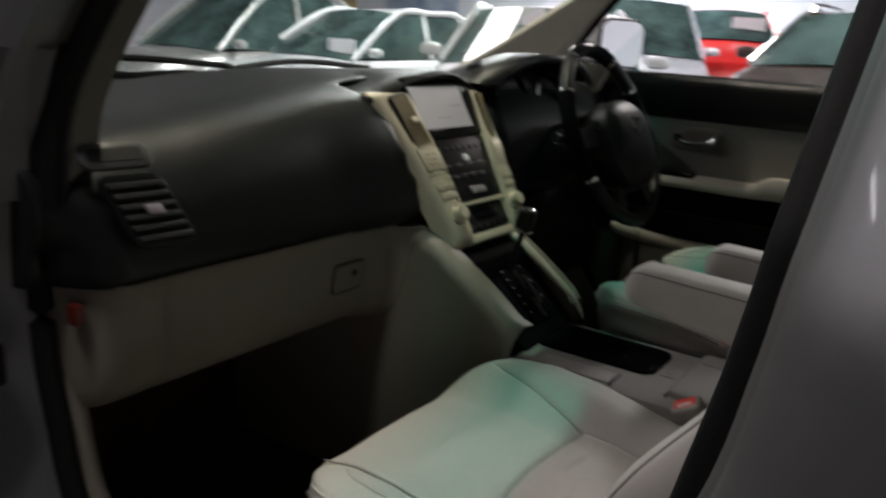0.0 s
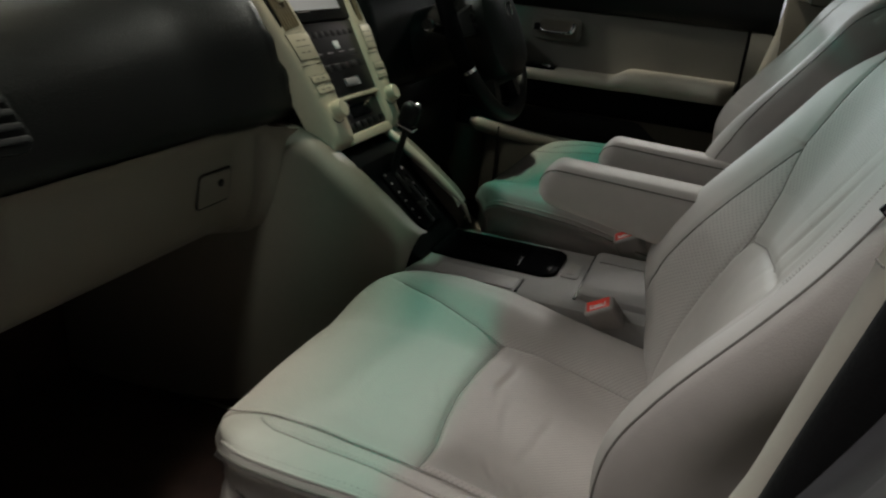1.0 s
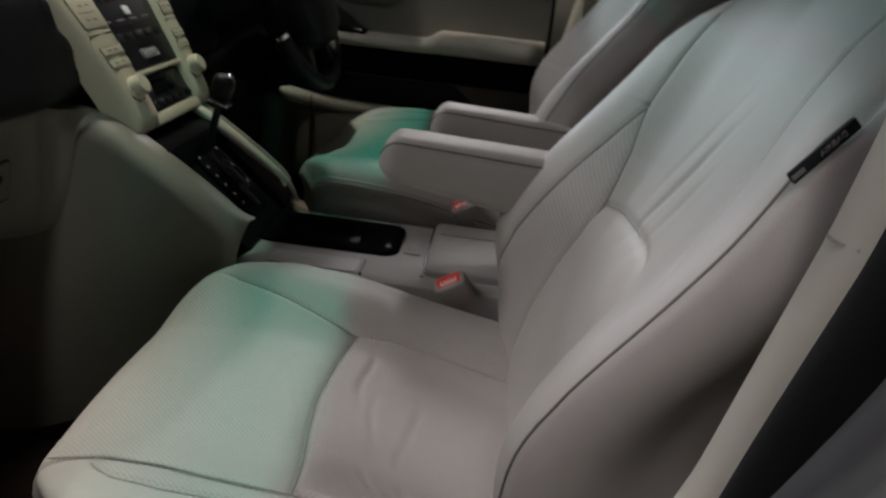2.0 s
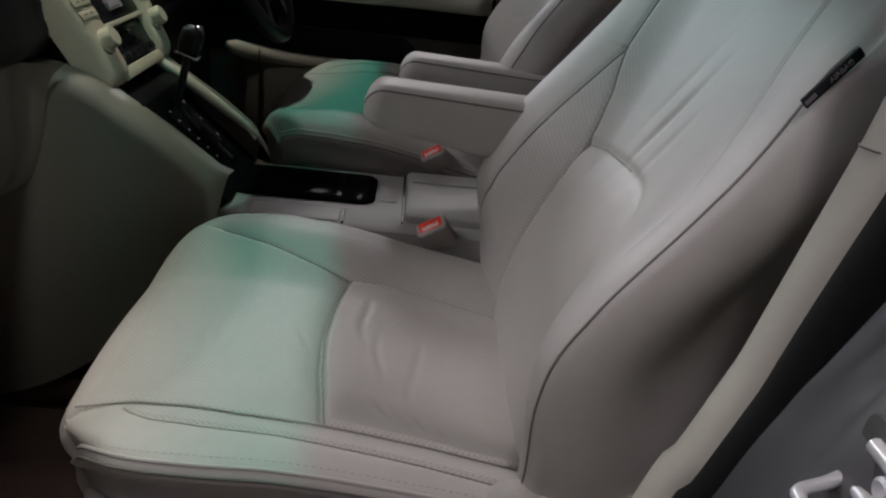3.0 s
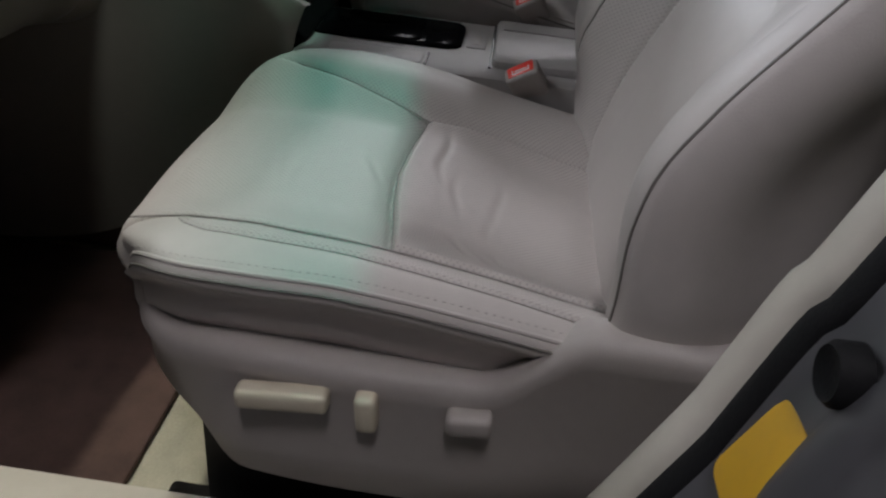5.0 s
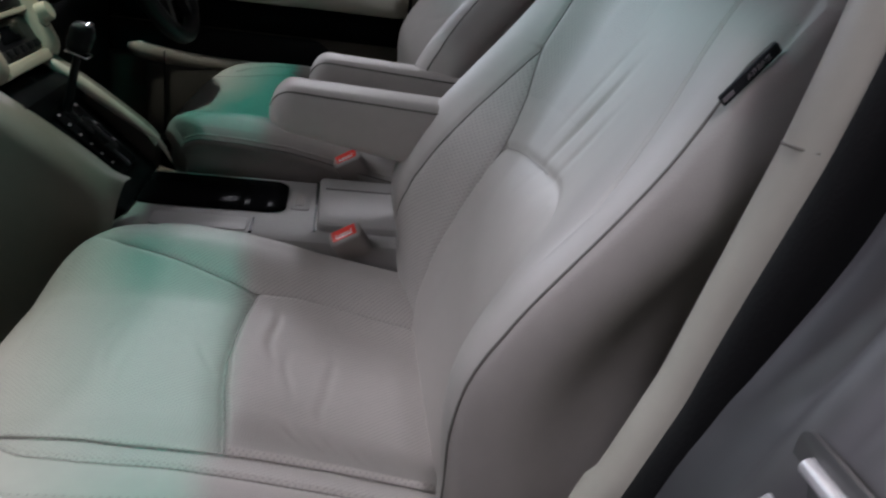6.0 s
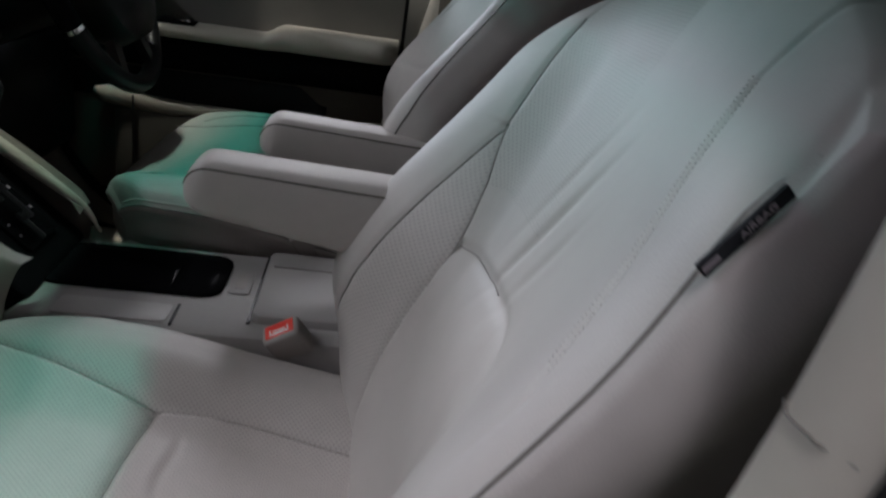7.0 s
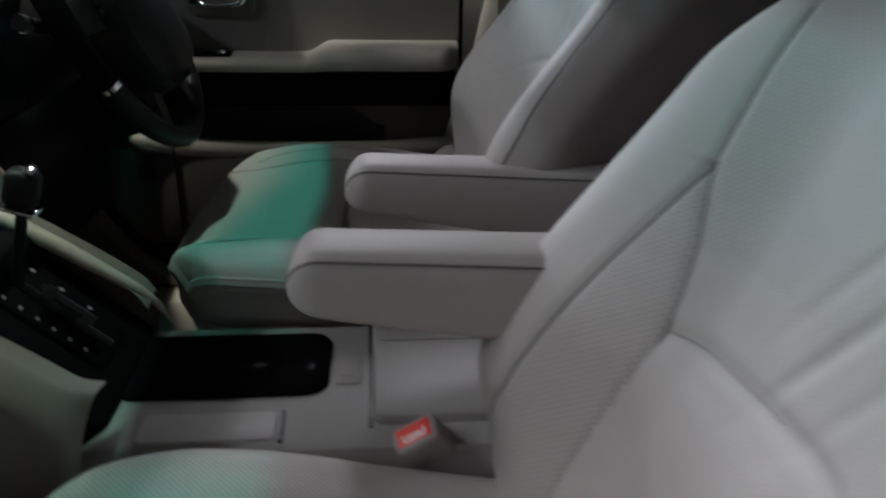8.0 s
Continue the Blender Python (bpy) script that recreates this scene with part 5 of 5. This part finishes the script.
# ---------------------------------------------------------------- instruments and wheel
cluster = thing("instrument_cluster", "black hooded instrument cluster with two dials", "instruments", at=(0.385, 0.62, 1.15))
rows = []
for u in np.linspace(-1, 1, 36):
    x = 0.375 + 0.215 * u
    zt = 1.215 - 0.060 * abs(u) ** 3.2
    rows.append([(x, 0.535 + 0.02 * u * u, zt - 0.016), (x, 0.530 + 0.02 * u * u, zt - 0.004), (x, 0.545, zt + 0.004), (x, 0.62, zt + 0.002), (x, 0.72, zt - 0.03), (x, 0.86, min(zt, 1.12))])
grid_part("hood", np.array(rows), dash_black, cluster, "grained black hood")
part("well", boxed((0.19, 0.60, 1.02), (0.56, 0.66, 1.20), 0.03), black, cluster)
for dx in (-0.085, 0.085):
    bm = bmesh.new()
    lathe(bm, [(0.068, 0.0), (0.068, 0.016), (0.060, 0.018), (0.058, 0.006), (0.0, 0.006)], Matrix.Translation((0.375 + dx, 0.60, 1.115)) @ pose(0, 0, 0, 80, 0, 0), 36)
    part("dial", bm, panel_black, cluster, "dark round dial")

wheel = thing("steering_wheel", "black leather steering wheel with gloss accents and chrome trims", "steering wheel", at=(0.385, 0.41, 1.09))
WM = Matrix.Translation((0.412, 0.410, 1.066)) @ pose(0, 0, 0, 65, 0, 0)
RAD = 0.184
ring = lambda a: WM @ Vector((RAD * math.cos(a), RAD * math.sin(a), 0.0))  # noqa: E731
part("rim", tubed([ring(2 * math.pi * i / 72) for i in range(72)], 0.0145, 12, closed=True, up=(0, -0.93, 0.37)), black, wheel, "black leather rim")
for a0, a1 in ((150, 205), (-25, 30), (60, 120)):
    seg = part("rim_accent", tubed([ring(radians(a)) for a in np.linspace(a0, a1, 16)], 0.0158, 12, up=(0, -0.93, 0.37)), gloss_black, wheel, "gloss dark rim accent")
    for a in (a0, a1):
        part("chrome_ring", tubed([ring(radians(a - 1)), ring(radians(a + 1))], 0.0166, 12, up=(0, -0.93, 0.37)), chrome, seg)
bm = bmesh.new()
loops = []
for z, k in ((-0.03, 0.85), (0.0, 1.0), (0.034, 0.95), (0.048, 0.78), (0.054, 0.4)):
    loops.append([WM @ Vector((k * 0.104 * math.copysign(abs(math.cos(t)) ** 0.7, math.cos(t)), -0.022 + k * 0.088 * math.copysign(abs(math.sin(t)) ** 0.8, math.sin(t)) - 0.015 * k * (1 - math.sin(t)) * 0.5, z)) for t in np.linspace(0, 2 * math.pi, 36, endpoint=False)])
loop_loft(bm, loops)
hub = part("hub", bm, dash_black, wheel, "grained black airbag cover")
bm = bmesh.new()
tube(bm, [WM @ Vector((0.020 * math.cos(t), 0.006 + 0.014 * math.sin(t), 0.055)) for t in np.linspace(0, 2 * math.pi, 28, endpoint=False)], 0.0022, 6, closed=True)
part("emblem", bm, chrome, hub, "plain chrome oval emblem")
for sx in (-1, 1):
    bm = bmesh.new()
    loop_loft(bm, [[WM @ Vector((sx * x, y0 + dy2, z0 + dz2)) for dy2, dz2 in ((-h2, -0.008), (h2, -0.008), (h2, 0.008), (-h2, 0.008))] for x, y0, z0, h2 in ((0.07, 0.005, 0.010, 0.03), (0.12, 0.0, 0.004, 0.022), (0.18, -0.005, 0.0, 0.018))])
    sp = part("spoke", bm, black, wheel)
    for kk in range(2):
        part("thumb_key", boxed((sx * 0.10 - 0.009, 0.002 - kk * 0.016, 0.010), (sx * 0.10 + 0.009, 0.014 - kk * 0.016, 0.018), 0.003, WM), panel_black, sp)
    bm = bmesh.new()
    loop_loft(bm, [[WM @ Vector((sx * x + w2 * c2, y0, z0 + d2)) for c2, d2 in ((-1, -0.008), (1, -0.008), (1, 0.006), (-1, 0.006))] for x, y0, z0, w2 in ((0.035, -0.06, 0.008, 0.022), (0.06, -0.12, 0.002, 0.014), (0.075, -0.170, 0.0, 0.012))])
    part("spoke", bm, panel_black, wheel)
part("column", tubed([WM @ Vector((0, 0, -0.02)), WM @ Vector((0, 0, -0.24))], [0.055, 0.075], 16), black, wheel, "black column shroud")
for sx in (-1, 1):
    st = part("stalk", tubed([WM @ Vector((sx * 0.05, 0.0, -0.06)), WM @ Vector((sx * 0.15, 0.02, -0.055))], [0.007, 0.010], 10), black, wheel, "black control stalk")
    part("stalk_tip", tubed([WM @ Vector((sx * 0.135, 0.017, -0.0555)), WM @ Vector((sx * 0.142, 0.0184, -0.055))], 0.0112, 10), chrome, st)

# ---------------------------------------------------------------- driver's door, closed
door = thing("driver_door", "closed driver door with dark beige panel, black top and chrome handle", "car door", at=(0.76, 0.2, 0.8))


def door_skin(name, prof, mat, y0, y1, label="", n=40, bow=0.0):
    rows = []
    for y in np.linspace(y0, y1, n):
        rows.append([(x - bow * math.sin(math.pi * (y - y0) / (y1 - y0)), y, z) for x, z in prof])
    return grid_part(name, np.array(rows), mat, door, label, flip=True)


door_skin("top_roll", [(0.80, 1.185), (0.775, 1.19), (0.757, 1.18), (0.750, 1.16), (0.752, 1.12), (0.760, 1.088), (0.772, 1.082)], dash_black, -0.13, 0.66, "grained black door top")
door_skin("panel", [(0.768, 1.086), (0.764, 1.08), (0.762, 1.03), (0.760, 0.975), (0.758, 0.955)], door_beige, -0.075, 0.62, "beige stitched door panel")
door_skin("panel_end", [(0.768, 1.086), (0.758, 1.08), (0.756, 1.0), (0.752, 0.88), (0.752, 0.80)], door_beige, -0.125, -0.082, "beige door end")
rows = []
for y in np.linspace(-0.070, 0.60, 60):
    rise = 0.020 * (1 - step(np.float64(y), 0.150, 0.195))
    fat = 0.012 * (1 - step(np.float64(y), 0.150, 0.195))
    tip = step(np.float64(y + 0.072), 0, 0.03)
    x0 = 0.690 - fat + (1 - tip) * 0.03
    rows.append([(0.768, y, 0.955 + rise), (0.735, y, 0.957 + rise), (x0 + 0.012, y, 0.953 + rise), (x0 + 0.002, y, 0.947 + rise), (x0, y, 0.938 + rise * 0.6), (x0 + 0.006, y, 0.929 + rise * 0.3), (0.74, y, 0.922)])
arm = grid_part("armrest", np.array(rows), beige_pale, door, "pale beige door armrest", flip=True)
for i in range(4):
    part("window_switch", boxed((0.712 + 0.018 * (i % 2), 0.33 + 0.035 * (i // 2), 0.955), (0.725 + 0.018 * (i % 2), 0.352 + 0.035 * (i // 2), 0.964), 0.002), black if i else chrome, arm)
part("switch_plate", boxed((0.705, 0.32, 0.952), (0.748, 0.41, 0.9585), 0.002), gloss_black, arm)
door_skin("dark_band", [(0.72, 0.934), (0.712, 0.926), (0.712, 0.890), (0.720, 0.868), (0.74, 0.862)], gloss_black, -0.065, 0.60, "gloss black door band")
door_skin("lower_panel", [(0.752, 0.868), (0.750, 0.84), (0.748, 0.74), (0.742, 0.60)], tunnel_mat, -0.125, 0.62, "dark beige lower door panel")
pk = []
for t in np.linspace(0, 1, 30):
    y = 0.60 - 0.54 * t
    zt = 0.862 - 0.075 * step(np.float64(t), 0.88, 1.0) * 0.5
    pk.append([(0.747, y, zt - 0.004), (0.744, y, zt - 0.012), (0.743, y, 0.825), (0.740, y, 0.792)])
grid_part("pocket", np.array(pk), black, door, "black door pocket opening")
part("pocket_lip", tubed(smooth_line([(0.700, 0.505, 0.812), (0.712, 0.46, 0.800), (0.720, 0.36, 0.787), (0.724, 0.20, 0.782), (0.728, 0.05, 0.784), (0.735, -0.08, 0.79)], 30), [0.006 + 0.010 * min(1, i / 3) for i in range(30)], 10, flat=1.1), beige_pale, door, "pale beige pocket lip")
part("pocket_gap", boxed((0.697, 0.4298, 0.62), (0.7046, 0.4324, 0.808), 0.0008), black, door, "dark joint in the door pocket")
part("pocket_front", boxed((0.705, 0.06, 0.62), (0.735, 0.47, 0.782), 0.012), door_beige, door, "dark beige door pocket")
hm = Matrix.Translation((0.7585, 0.338, 1.042)) @ pose(0, 0, 0, 90, 0, -90)
cup = part("handle_cup", prismed(rrect(0.115, 0.052, 0.014), hm @ Matrix.Translation((0, 0, -0.001)), 0.005, 0.002), door_beige, door, "recessed handle surround")
part("recess", prismed(rrect(0.088, 0.036, 0.010), hm @ Matrix.Translation((0.006, 0, 0.0035)), 0.0015), tunnel_mat, cup)
lever = smooth_line([(-0.034, -0.006, 0.006), (-0.020, -0.009, 0.012), (0.015, -0.009, 0.013), (0.034, -0.006, 0.012), (0.041, 0.004, 0.009), (0.041, 0.014, 0.006)], 26)
part("handle", tubed([hm @ Vector(q) for q in lever], [0.0042 + 0.0018 * (i > 14) for i in range(26)], 10), chrome, cup, "chrome inner door handle")
part("lock_key", boxed((-0.052, -0.008, 0.004), (-0.038, 0.008, 0.010), 0.002, hm), black, cup)
outer = [(-0.13, 0.30), (-0.13, 1.08), (0.98, 1.08), (0.98, 0.30)]
part("outer_skin", prismed(outer, Matrix(((0, 0, 1, 0.83), (1, 0, 0, 0), (0, 1, 0, 0), (0, 0, 0, 1))), 0.06, 0.02), silver_paint, door, "silver outer door skin")
part("inner_skin", prismed([(-0.13, 0.45), (-0.13, 1.18), (0.64, 1.18), (0.90, 1.10), (0.90, 0.45)], Matrix(((0, 0, 1, 0.775), (1, 0, 0, 0), (0, 1, 0, 0), (0, 0, 0, 1))), 0.05), black, door)
rows = []
for v in np.linspace(0, 1, 8):
    z = 1.15 + 0.37 * v
    rows.append([(CX + 0.765 - 0.155 * v, y, z) for y in np.linspace(-0.16 - 0.03 * v, 0.66 - 0.42 * v, 14)])
grid_part("window", np.array(rows), side_glass, door, "clear side window glass")
part("quarter_trim", prismed([(0.60, 1.15), (0.66, 1.15), (0.60, 1.24)], Matrix(((0, 0, 1, 0.765), (1, 0, 0, 0), (0, 1, 0, 0), (0, 0, 0, 1))), 0.02), black, door)

# footwell mats
mat_p = part("floor_mat", boxed((-0.615, 0.40, 0.400), (-0.095, 0.975, 0.412), 0.005), carpet, None, "", True)
tagged(mat_p, "dark brown carpet mat in the passenger footwell", "floor mat", "floor mats")
mat_d = part("floor_mat", boxed((0.18, 0.30, 0.400), (0.64, 0.92, 0.412), 0.005), carpet, None, "", True)
tagged(mat_d, "dark brown carpet mat in the driver footwell", "floor mat", "floor mats")


# ---------------------------------------------------------------- parked cars of the hall
def parked_car(x, y, turn, paint, label, high=1.45, long=4.5, wide=1.76, card=None, belt=0.0, bright=None):
    """A closed saloon or hatchback: body shell, glasshouse, glass, lamps, wheels. Its nose points to +y before the turn."""
    m = Matrix.Translation((x, y, 0)) @ pose(0, 0, 0, 0, 0, turn)
    root = thing("parked_car", label, "car", "parked cars", at=(x, y, 0))
    L, W = long / 2, wide / 2
    belt = belt or 0.62 * high

    def place(a):
        return np.array([[m @ Vector(p) for p in row] for row in a])

    top = lambda t: np.interp(t, [-1, -0.96, -0.85, -0.6, 0.1, 0.42, 0.80, 0.95, 1.0], [0.62, 0.86, belt * 1.04, belt * 1.05, belt, belt * 0.98, belt * 0.86, belt * 0.74, 0.55])  # noqa: E731
    rows = []
    for t in np.sin(np.linspace(-math.pi / 2, math.pi / 2, 40)):
        w = W * (1 - 0.16 * abs(t) ** 5)
        zt = top(t)
        row = []
        for s2 in np.linspace(-1, 1, 29):
            if abs(s2) < 0.7:
                k = s2 / 0.7
                row.append((k * w * 0.90, t * L, zt - 0.03 * k * k))
            else:
                k = (abs(s2) - 0.7) / 0.3
                row.append((math.copysign(w * (0.90 + 0.10 * math.sin(k * math.pi * 0.62)), s2), t * L, zt - 0.03 - (zt - 0.25) * k**1.4))
        rows.append(row)
    grid_part("body", place(rows), paint, root, "painted body")
    base = [(-0.80, belt), (-0.46, high - 0.03), (-0.20, high), (0.08, high - 0.04), (0.46, belt)]
    wid = [0.88, 0.70, 0.68, 0.70, 0.88]
    roof = []
    for (t, z), w in zip(base[1:4], wid[1:4]):
        roof.append([(k * W * w, t * L, z - 0.05 * k * k) for k in np.linspace(-1, 1, 11)])
    grid_part("roof", place(roof), paint, root)
    for (t0, z0), w0, (t1, z1), w1, nm in ((base[4], wid[4], base[3], wid[3], "front_screen"), (base[0], wid[0], base[1], wid[1], "rear_screen")):
        g = [[(k * W * (w0 + (w1 - w0) * v), (t0 + (t1 - t0) * v) * L, z0 - 0.02 + (z1 - z0 + 0.02) * v - 0.05 * k * k) for k in np.linspace(-1, 1, 11)] for v in np.linspace(0, 1, 6)]
        grid_part(nm, place(g), car_glass, root, "dark car window")
    for sx in (-1, 1):
        side = [(base[0], wid[0]), (base[1], wid[1]), (base[2], wid[2]), (base[3], wid[3]), (base[4], wid[4])]
        lo = [(sx * W * 0.885, t * L, belt - 0.02) for (t, z), w in side]
        hi = [(sx * W * w, t * L, z - 0.06) for (t, z), w in side]
        grid_part("side_window", place([lo, hi]), car_glass, root, "dark car window")
        pil = [m @ Vector((sx * W * (w + 0.012), t * L, z - 0.045)) for (t, z), w in side]
        part("window_frame", tubed(smooth_line(pil, 30), 0.020, 8, flat=1.6), bright or paint, root)
        q0, q1 = -0.80 * L, -0.52 * L
        cpil = [[(sx * W * (0.888 + 0.004), q0 + (q1 - q0) * k, belt - 0.03) for k in (0, 0.5, 1)], [(sx * W * 0.80, q0 + (q1 - q0) * (0.35 + 0.5 * k) + 0.05, (belt + high) / 2 - 0.02) for k in (0, 0.5, 1)], [(sx * W * 0.70, q0 + (q1 - q0) * (0.85 + 0.45 * k) + 0.1, high - 0.055) for k in (0, 0.5, 1)]]
        grid_part("rear_quarter", place(cpil), paint, root)
        part("post", tubed([m @ Vector((sx * W * 0.89, -0.12 * L, belt)), m @ Vector((sx * W * 0.70, -0.12 * L, high - 0.06))], 0.02, 8), paint, root)
        part("wing_mirror", boxed((sx * W * 1.02 - 0.085, 0.36 * L - 0.04, belt - 0.01), (sx * W * 1.02 + 0.085, 0.36 * L + 0.06, belt + 0.09), 0.04, m, 3), paint, root)
        part("headlamp", boxed((sx * W * 0.70 - 0.17, 0.90 * L, 0.60), (sx * W * 0.70 + 0.17, 0.965 * L, 0.74), 0.03, m, 3), chrome, root, "clear headlamp")
        part("tail_lamp", boxed((sx * W * 0.76 - 0.12, -0.975 * L, 0.72), (sx * W * 0.76 + 0.12, -0.93 * L, 0.90), 0.02, m, 3), red, root, "red tail lamp")
        for wy in (0.60 * L, -0.58 * L):
            wm = m @ Matrix.Translation((sx * (W - 0.10), wy, 0.31)) @ pose(0, 0, 0, 0, 90 * sx, 0)
            bm = bmesh.new()
            lathe(bm, [(0.18, -0.09), (0.28, -0.10), (0.31, -0.07), (0.315, 0.0), (0.31, 0.08), (0.28, 0.108), (0.19, 0.10)], wm, 32)
            ty = part("wheel", bm, tyre_mat, root, "black tyre on an alloy wheel")
            bm = bmesh.new()
            lathe(bm, [(0.0, 0.09), (0.05, 0.095), (0.06, 0.075), (0.17, 0.085), (0.19, 0.104)], wm, 32)
            part("rim", bm, steel, ty)
    part("bumper", boxed((-W * 0.80, 0.955 * L, 0.30), (W * 0.80, 1.0 * L, 0.52), 0.04, m, 3), paint, root)
    part("grille", boxed((-W * 0.38, 0.965 * L, 0.56), (W * 0.38, 0.985 * L, 0.70), 0.015, m), gloss_black, root, "dark grille")
    if card:
        # white card; on the hatchback it stands in for a reflection in the glass
        cu, cz, cw, ch = card
        cy = (0.46 - 0.38 * (cz + ch / 2) / (high - belt)) * L + 0.03
        part("card_or_glare", boxed((cu - cw / 2, cy, cz + belt), (cu + cw / 2, cy + 0.01, cz + belt + ch), 0.0, m), paper, root, "white windscreen card, on the hatchback a painted reflection")
    if bright:
        for sx in (-1, 1):
            part("belt_strip", tubed([m @ Vector((sx * W * 0.90, k * L, belt - 0.03)) for k in (-0.78, 0.0, 0.46)], 0.018, 8), bright, root, "chrome belt strip")
            part("roof_rail", tubed([m @ Vector(p) for p in smooth_line([(sx * W * 0.66, -0.44 * L, high - 0.04), (sx * W * 0.66, -0.38 * L, high + 0.03), (sx * W * 0.66, 0.0, high + 0.02), (sx * W * 0.66, 0.06 * L, high - 0.06)], 16)], 0.016, 8), bright, root, "chrome roof rail")
        part("window_card", boxed((W * 0.775, -0.16 * L, belt + 0.10), (W * 0.79, 0.0, belt + 0.38), 0.0, m), pale_blue, root, "pale blue card in the side window")
    return root


def paint(name, c, metal=0.3):
    return material(name, c, 0.28, metal=metal, vary=0.04, scale=3, coat=0.6)


silver2 = paint("silver_car_paint", (0.34, 0.34, 0.34), 0.45)
white2 = paint("white_car_paint", (0.60, 0.61, 0.64), 0.0)
red2 = paint("red_car_paint", (0.60, 0.02, 0.02), 0.1)
brown2 = paint("dark_car_paint", (0.045, 0.026, 0.022), 0.2)
lilac2 = paint("pale_silver_paint", (0.62, 0.61, 0.68), 0.4)
pale_blue = material("pale_blue_card", (0.50, 0.56, 0.80), 0.5, vary=0.2, scale=9)
parked_car(5.75, 7.60, 88, silver2, "silver saloon parked in the hall", 1.72, 4.4, belt=1.02)
parked_car(6.37, 6.08, 85, white2, "white coupe with a card in its windscreen", 1.58, 4.4, card=(-0.48, 0.02, 0.40, 0.15), belt=1.02)
# this card is a bright windscreen reflection done in white
parked_car(5.22, 3.07, 115, white2, "white hatchback with a shining windscreen", 1.60, 4.1, card=(0.12, 0.26, 0.20, 0.15), belt=1.13)
parked_car(8.65, 3.64, 115, lilac2, "pale silver people carrier parked in the hall", 1.92, 3.8, belt=1.26)
parked_car(12.53, 3.57, 108, red2, "red van with a white windscreen card", 2.05, 4.0, card=(-0.32, 0.10, 0.50, 0.22), belt=1.56)
parked_car(6.88, 0.63, 86, brown2, "dark brown estate with chrome window frames", 1.74, 4.5, belt=1.26, bright=chrome)
